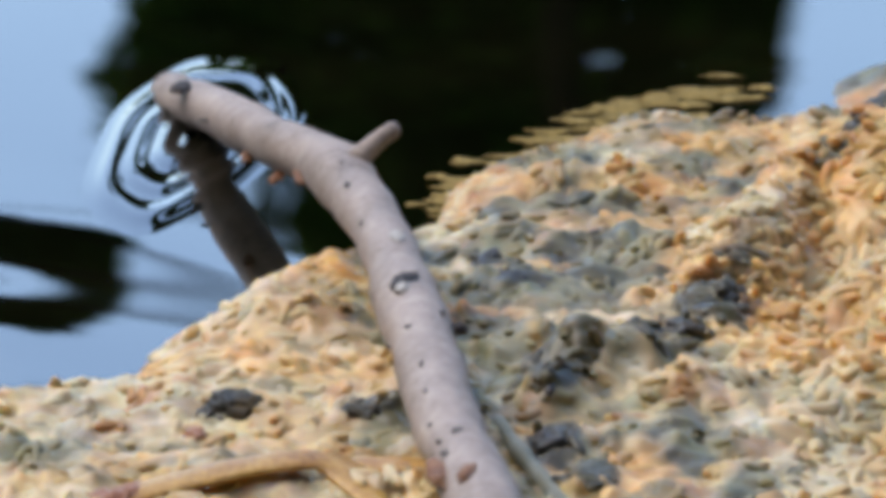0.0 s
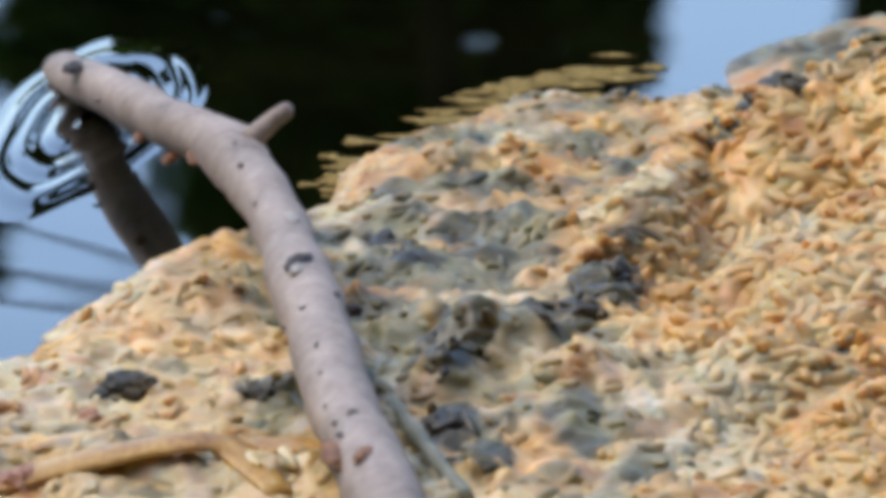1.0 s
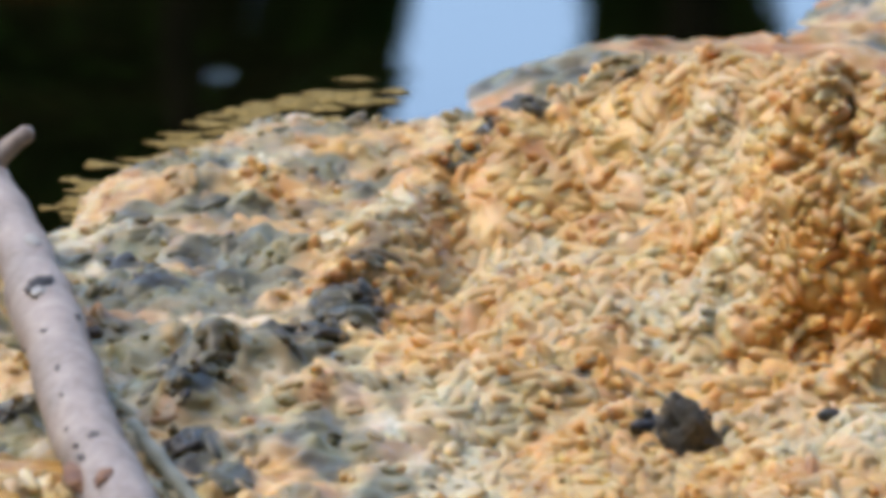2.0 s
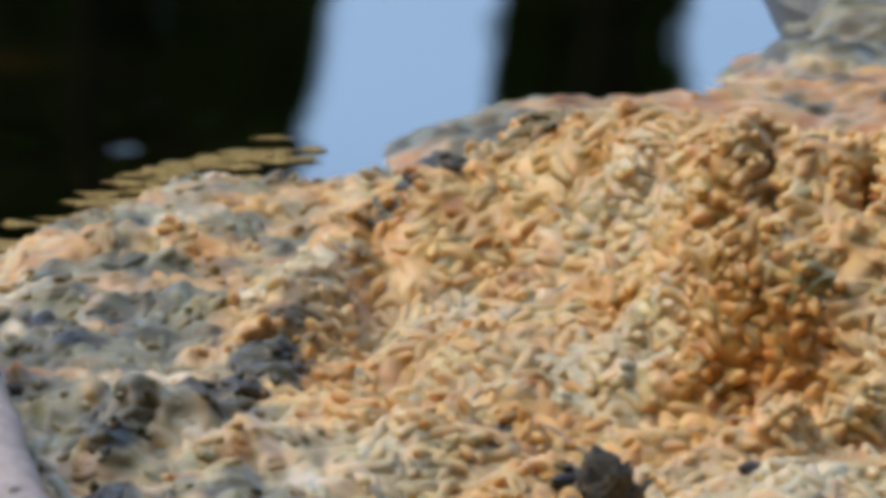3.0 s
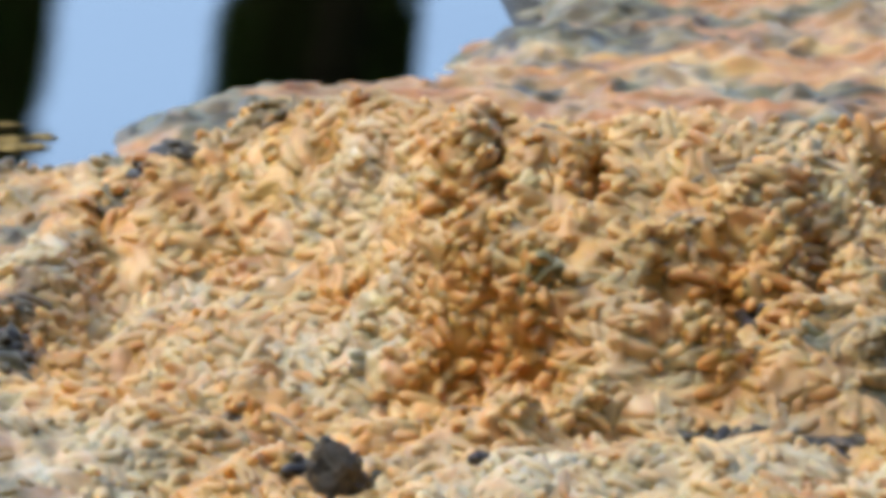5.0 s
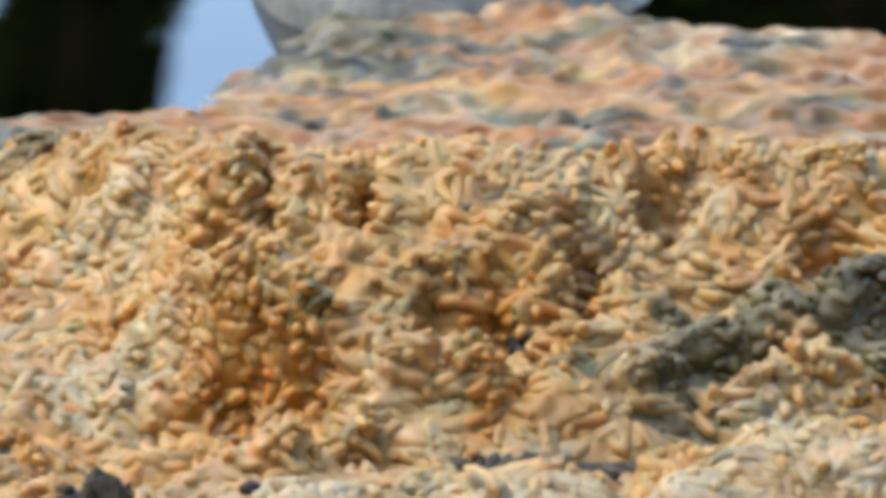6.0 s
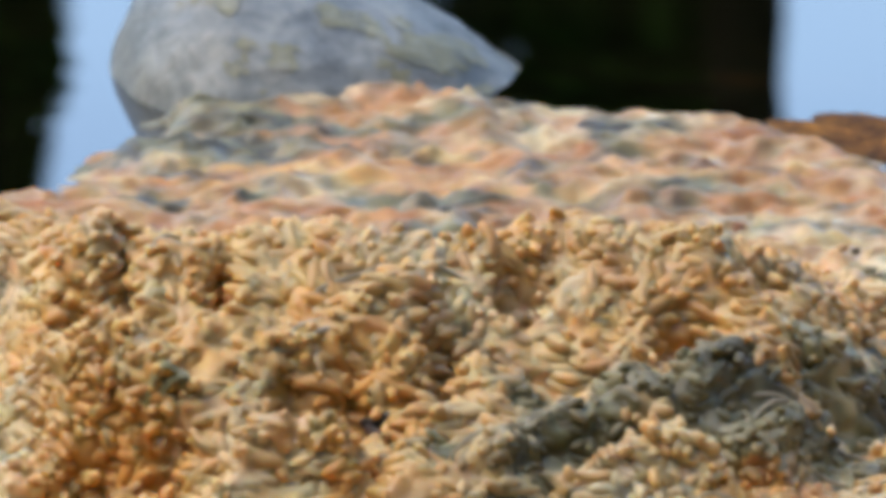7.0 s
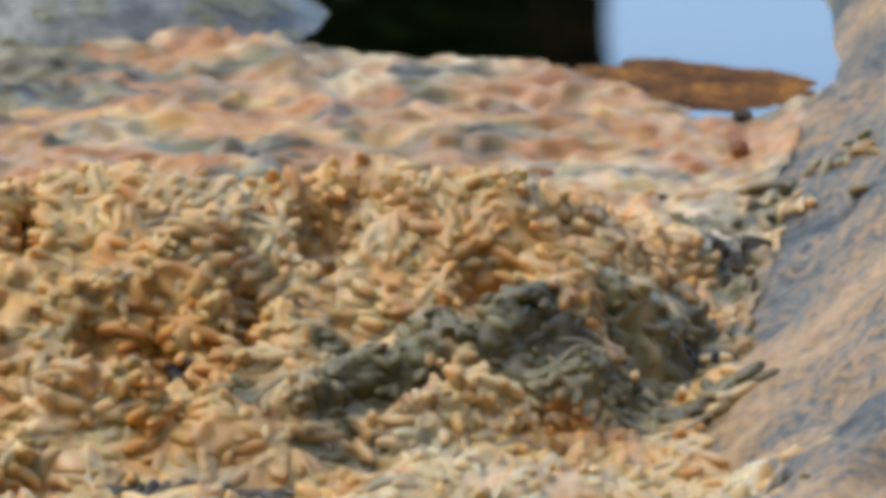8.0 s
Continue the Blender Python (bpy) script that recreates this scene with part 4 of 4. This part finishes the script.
def ripple_rings():
    """Fine rings on the water round the twig's dipping end."""
    bm = bmesh.new()
    rings, sides = 90, 96
    top = 0.02
    verts = []
    for i in range(rings + 1):
        r = 0.001 + (top - 0.001) * i / rings
        row = []
        for k in range(sides):
            w = 2 * math.pi * k / sides
            rr = r * (1 + 0.1 * math.sin(2 * w + 0.6) + 0.05 * math.sin(3 * w + 1) + 0.02 * math.sin(7 * w + 30 * r))
            fade = 1 - float(smooth(0.55, 1.0, np.array(i / rings)))
            h = 0.00042 * math.cos(2 * math.pi * r / 0.0046) * math.exp(-r / 0.014) * fade + 0.00012 * math.sin(w * 3 + r * 300) * fade
            row.append(bm.verts.new((rr * math.cos(w), rr * 4.0 * math.sin(w), 0.0012 * fade - 0.0006 + h)))
        verts.append(row)
    for lo, hi in zip(verts, verts[1:]):
        for k in range(sides):
            bm.faces.new((lo[k], lo[(k + 1) % sides], hi[(k + 1) % sides], hi[k]))
    bmesh.ops.recalc_face_normals(bm, faces=bm.faces)
    ob = part("ripple", bm, WATER, None)
    ob.location = (-0.17, 0.098, 0.0006)
    return tagged(ob, "fine ripple rings round the dipping twig end", "ripple", kind="structure")


# ---- the pale hump behind the mat ----
def boulder():
    ob = new("boulder")
    ob.location = (0.054, 0.292, -0.014)
    bm = bmesh.new()
    bmesh.ops.create_icosphere(bm, subdivisions=6, radius=1.0)
    for v in bm.verts:
        p = v.co
        k = 1 + 0.03 * noise.fractal(p * 2.2, 1.0, 2.0, 4) + 0.006 * noise.noise(p * 11)
        v.co = Vector((p.x * (0.065 if p.x > 0 else 0.03) * k, p.y * 0.05 * k, p.z * (0.038 - 0.008 * p.x) * k))
    cap = bm.copy()
    cap.normal_update()
    gone = [f for f in cap.faces if f.normal.z < 0.72 or noise.fractal(f.calc_center_median() * 60, 1.0, 2.0, 3) < 0.02 + 4 * abs(f.calc_center_median().y - 0.004)]
    bmesh.ops.delete(cap, geom=gone, context="FACES")
    for v in cap.verts:
        v.co += v.normal * 0.0003
    part("rock", bm, STONE, ob)
    part("crust", cap, YELLOWED, ob, "yellow-green crust along its crown")
    return tagged(ob, "pale blue-grey rounded hump with yellowish crust, half in water", "boulder")


# ---- trees on the far bank ----
def tree(x, y, height, trunk_r, edges, leaves, seed, gaps=(), boughs=(), clumps=()):
    """Trunk with limbs, and a crown of many leaf blades behind it; edges: height over the water, outmost x on either side;
    gaps and clumps: x, height and half sizes; boughs: a radius and places (x, height)."""
    rng = random.Random(seed)
    ob = new("tree")
    ob.location = (x, y, 0.55)
    pts = [(0.04 * math.sin(h * 1.7 + seed), 0.05 * math.cos(h + seed), h) for h in np.linspace(-0.6, height, 12)]
    part("trunk", tube(pts, [trunk_r * (1.15 - 0.8 * i / 11) for i in range(12)], 12, 0.06, seed), TREEBARK, ob)
    hs, left, right = (np.array(c) for c in zip(*edges))
    hs = hs - 0.55

    def sides(h):
        wave = 0.02 * math.sin(h * 7 + seed)
        return float(np.interp(h, hs, left)) - x + wave, float(np.interp(h, hs, right)) - x + wave
    for i in range(16):
        h = rng.uniform(max(hs[0], 0.8), height * 0.95)
        lo, hi = sides(h + 0.2)
        b = Vector((0, 0, h))
        tip = Vector((rng.uniform(lo, hi) * 0.9, rng.uniform(0.2, 0.8), h + rng.uniform(0.1, 0.4)))
        mid = (b + tip) / 2 + Vector((0, 0.15, 0.05))
        part("limb", tube([b, mid, tip], [trunk_r * 0.3, trunk_r * 0.18, 0.008], 6, 0.05, seed + i), TREEBARK, ob)
    for k, (r, *line) in enumerate(boughs):
        places = spline([(bx - x, 0.0, bh - 0.55) for bx, bh in line], 14)
        part("limb", tube(places, [r * (1 - 0.03 * i) for i in range(14)], 8, 0.1, seed + 40 + k), TREEBARK, ob)
    v, f = [], []
    for i in range(leaves + 1500 * len(clumps)):
        h = rng.uniform(hs[0], height)
        lo, hi = sides(h)
        if i >= leaves:
            cx, ch, ca, cb = clumps[i % len(clumps)]
            w, k = rng.uniform(0, 6.3), math.sqrt(rng.random())
            h = ch - 0.55 + cb * k * math.sin(w)
            lo = hi = cx - x + ca * k * math.cos(w)
        p = Vector((rng.uniform(lo, hi), rng.uniform(0.1, 1.0), h))
        if any(((p.x + x - gx) / ga) ** 2 + ((h + 0.55 - gh) / gb) ** 2 < 1 for gx, gh, ga, gb in gaps):
            continue
        if noise.noise(p * 2.2 + Vector((seed, 0, 0))) < -0.55:
            continue
        a = Vector((rng.uniform(-1, 1), rng.uniform(-1, 1), rng.uniform(-0.7, 0.4))).normalized()
        b = a.cross(Vector((rng.uniform(-1, 1), rng.uniform(-1, 1), rng.uniform(-1, 1)))).normalized()
        s = rng.uniform(0.05, 0.1)
        k = len(v)
        v += [p - a * s * 0.5, p + b * s * 0.28, p + a * s * 0.5, p - b * s * 0.28]
        f.append((k, k + 1, k + 2, k + 3))
    crown_ob = link_mesh("crown", v, f, [LEAF], ob, False)
    tagged(crown_ob, kind="stuff")
    return tagged(ob, "dark leafy tree on the far bank", "tree", "trees on the bank")


def plant_trees():
    tree(-0.85, 12.4, 6.0, 0.04, [(1.2, -1.55, -0.45), (2.9, -1.6, -0.49), (2.95, -1.63, -0.535), (3.01, -1.64, -0.548), (3.125, -1.7, -0.555), (3.17, -1.74, -0.57), (3.31, -1.75, -0.6),
                                  (3.335, -1.54, -0.63), (3.37, -1.48, -0.65), (3.49, -1.36, -0.7), (5.5, -1.25, -0.7), (6.5, -1.2, -0.9)], 60000, 1,
         boughs=[(0.005, (-1.4, 3.28), (-1.686, 3.336), (-1.863, 3.37), (-2.1, 3.42)), (0.014, (-0.86, 3.85), (-1.25, 3.66), (-1.553, 3.572), (-1.863, 3.469), (-2.3, 3.3))],
         clumps=[(-1.9, 3.76, 0.1, 0.04), (-2.1, 3.76, 0.14, 0.05)])
    tree(-0.06, 12.4, 6.0, 0.06, [(1.2, -0.3, 0.15), (2.88, -0.18, 0.1), (2.95, -0.2, 0.085), (3.02, -0.165, 0.08), (3.1, -0.23, 0.05), (3.3, -0.3, 0.0), (4.6, -0.3, 0.0), (5.6, -0.5, 0.3), (6.5, -0.2, 0.2)], 24000, 2)
    tree(1.254, 12.4, 6.0, 0.078, [(1.2, 0.5, 1.3), (2.78, 0.95, 1.3), (2.83, 0.87, 1.3), (2.86, 0.7, 1.3), (3.0, 0.6, 1.3), (3.1, 0.55, 1.35), (5.5, 0.5, 1.4), (6.5, 0.9, 1.4)], 40000, 3,
         gaps=[(1.13, 2.885, 0.07, 0.03), (1.03, 2.85, 0.05, 0.012)])


def woods():
    """Unseen wood added round the pond: tall at the sides and behind to hold back skylight, low across the water."""
    rng = random.Random(77)
    v, f = [], []
    for i in range(42000):
        a = rng.uniform(0, 2 * math.pi)
        away = min(a, 2 * math.pi - a)
        d = rng.uniform(16, 22)
        top = 1.4 + 17 * min(1.0, max(0.0, (away - 0.75) / 0.7)) + 1.2 * math.sin(a * 5) + 0.9 * math.sin(a * 13 + 1)
        p = Vector((math.sin(a) * d, math.cos(a) * d, rng.uniform(0.3, max(1.0, top))))
        q = Vector((rng.uniform(-1, 1), rng.uniform(-1, 1), rng.uniform(-1, 1))).normalized()
        b = q.cross(Vector((rng.uniform(-1, 1), rng.uniform(-1, 1), 0.3))).normalized()
        # larger blades behind, so that less light comes through from there
        s = rng.uniform(0.5, 1.0) * (1.6 if away > 1.6 else 1.0)
        k = len(v)
        v += [p, p + q * s * 0.5 + b * s * 0.3, p + q * s, p + q * s * 0.5 - b * s * 0.3]
        f.append((k, k + 1, k + 2, k + 3))
    ob = link_mesh("woods", v, f, [LEAF], None, False)
    tagged(ob, "unseen dark green wood added round the pond to hold back skylight", "woods", kind="stuff")


# ---- putting it together ----
pond = water_and_banks()
branch = twig()
plant_trees()
woods()
boulder()
carcass_flank()
slick("silt_slick", "rust-brown wet silt awash behind the mat", 0.183, 0.228, 0.03, 0.021, -28, 1)
mat_things()
mound = larva_mound()
rings = ripple_rings()


def motions():
    """All that moves: the pond's ripples drift past the mound, the rings bob, and larvae by the near rim writhe."""
    walk(pond, [(0.0, pose(0, 0.12, 0)), (2.0, pose(0.02, 0.1, 0)), (4.0, pose(0.035, 0.085, 0)), (6.0, pose(0.055, 0.065, 0)), (8.0, pose(0.075, 0.05, 0))])
    walk(rings, [(0.25 * k, pose(-0.17 + 0.0008 * math.sin(1.9 * k), 0.098 + 0.002 * math.sin(1.3 * k), 0.0006 + 0.00012 * math.sin(1.7 * k), 0, 0, 6 * math.sin(0.9 * k))) for k in range(33)])
    for n, ob in enumerate([c for c in mound.children if c.name.startswith("larva.")][:24]):
        still = ob.matrix_basis.copy()
        size = still.to_scale()[0]
        place, turn = still.translation, still.to_quaternion().to_euler()
        ob.scale = (size, size, size)
        rows = []
        for k in range(17):
            a = 0.14 * math.sin(1.1 * k + n) * (1 if n % 2 else 0.5)
            rows.append((0.5 * k, Matrix.LocRotScale(place, Euler((turn.x, turn.y + 0.3 * a, turn.z + a)), None)))
        walk(ob, rows)


motions()
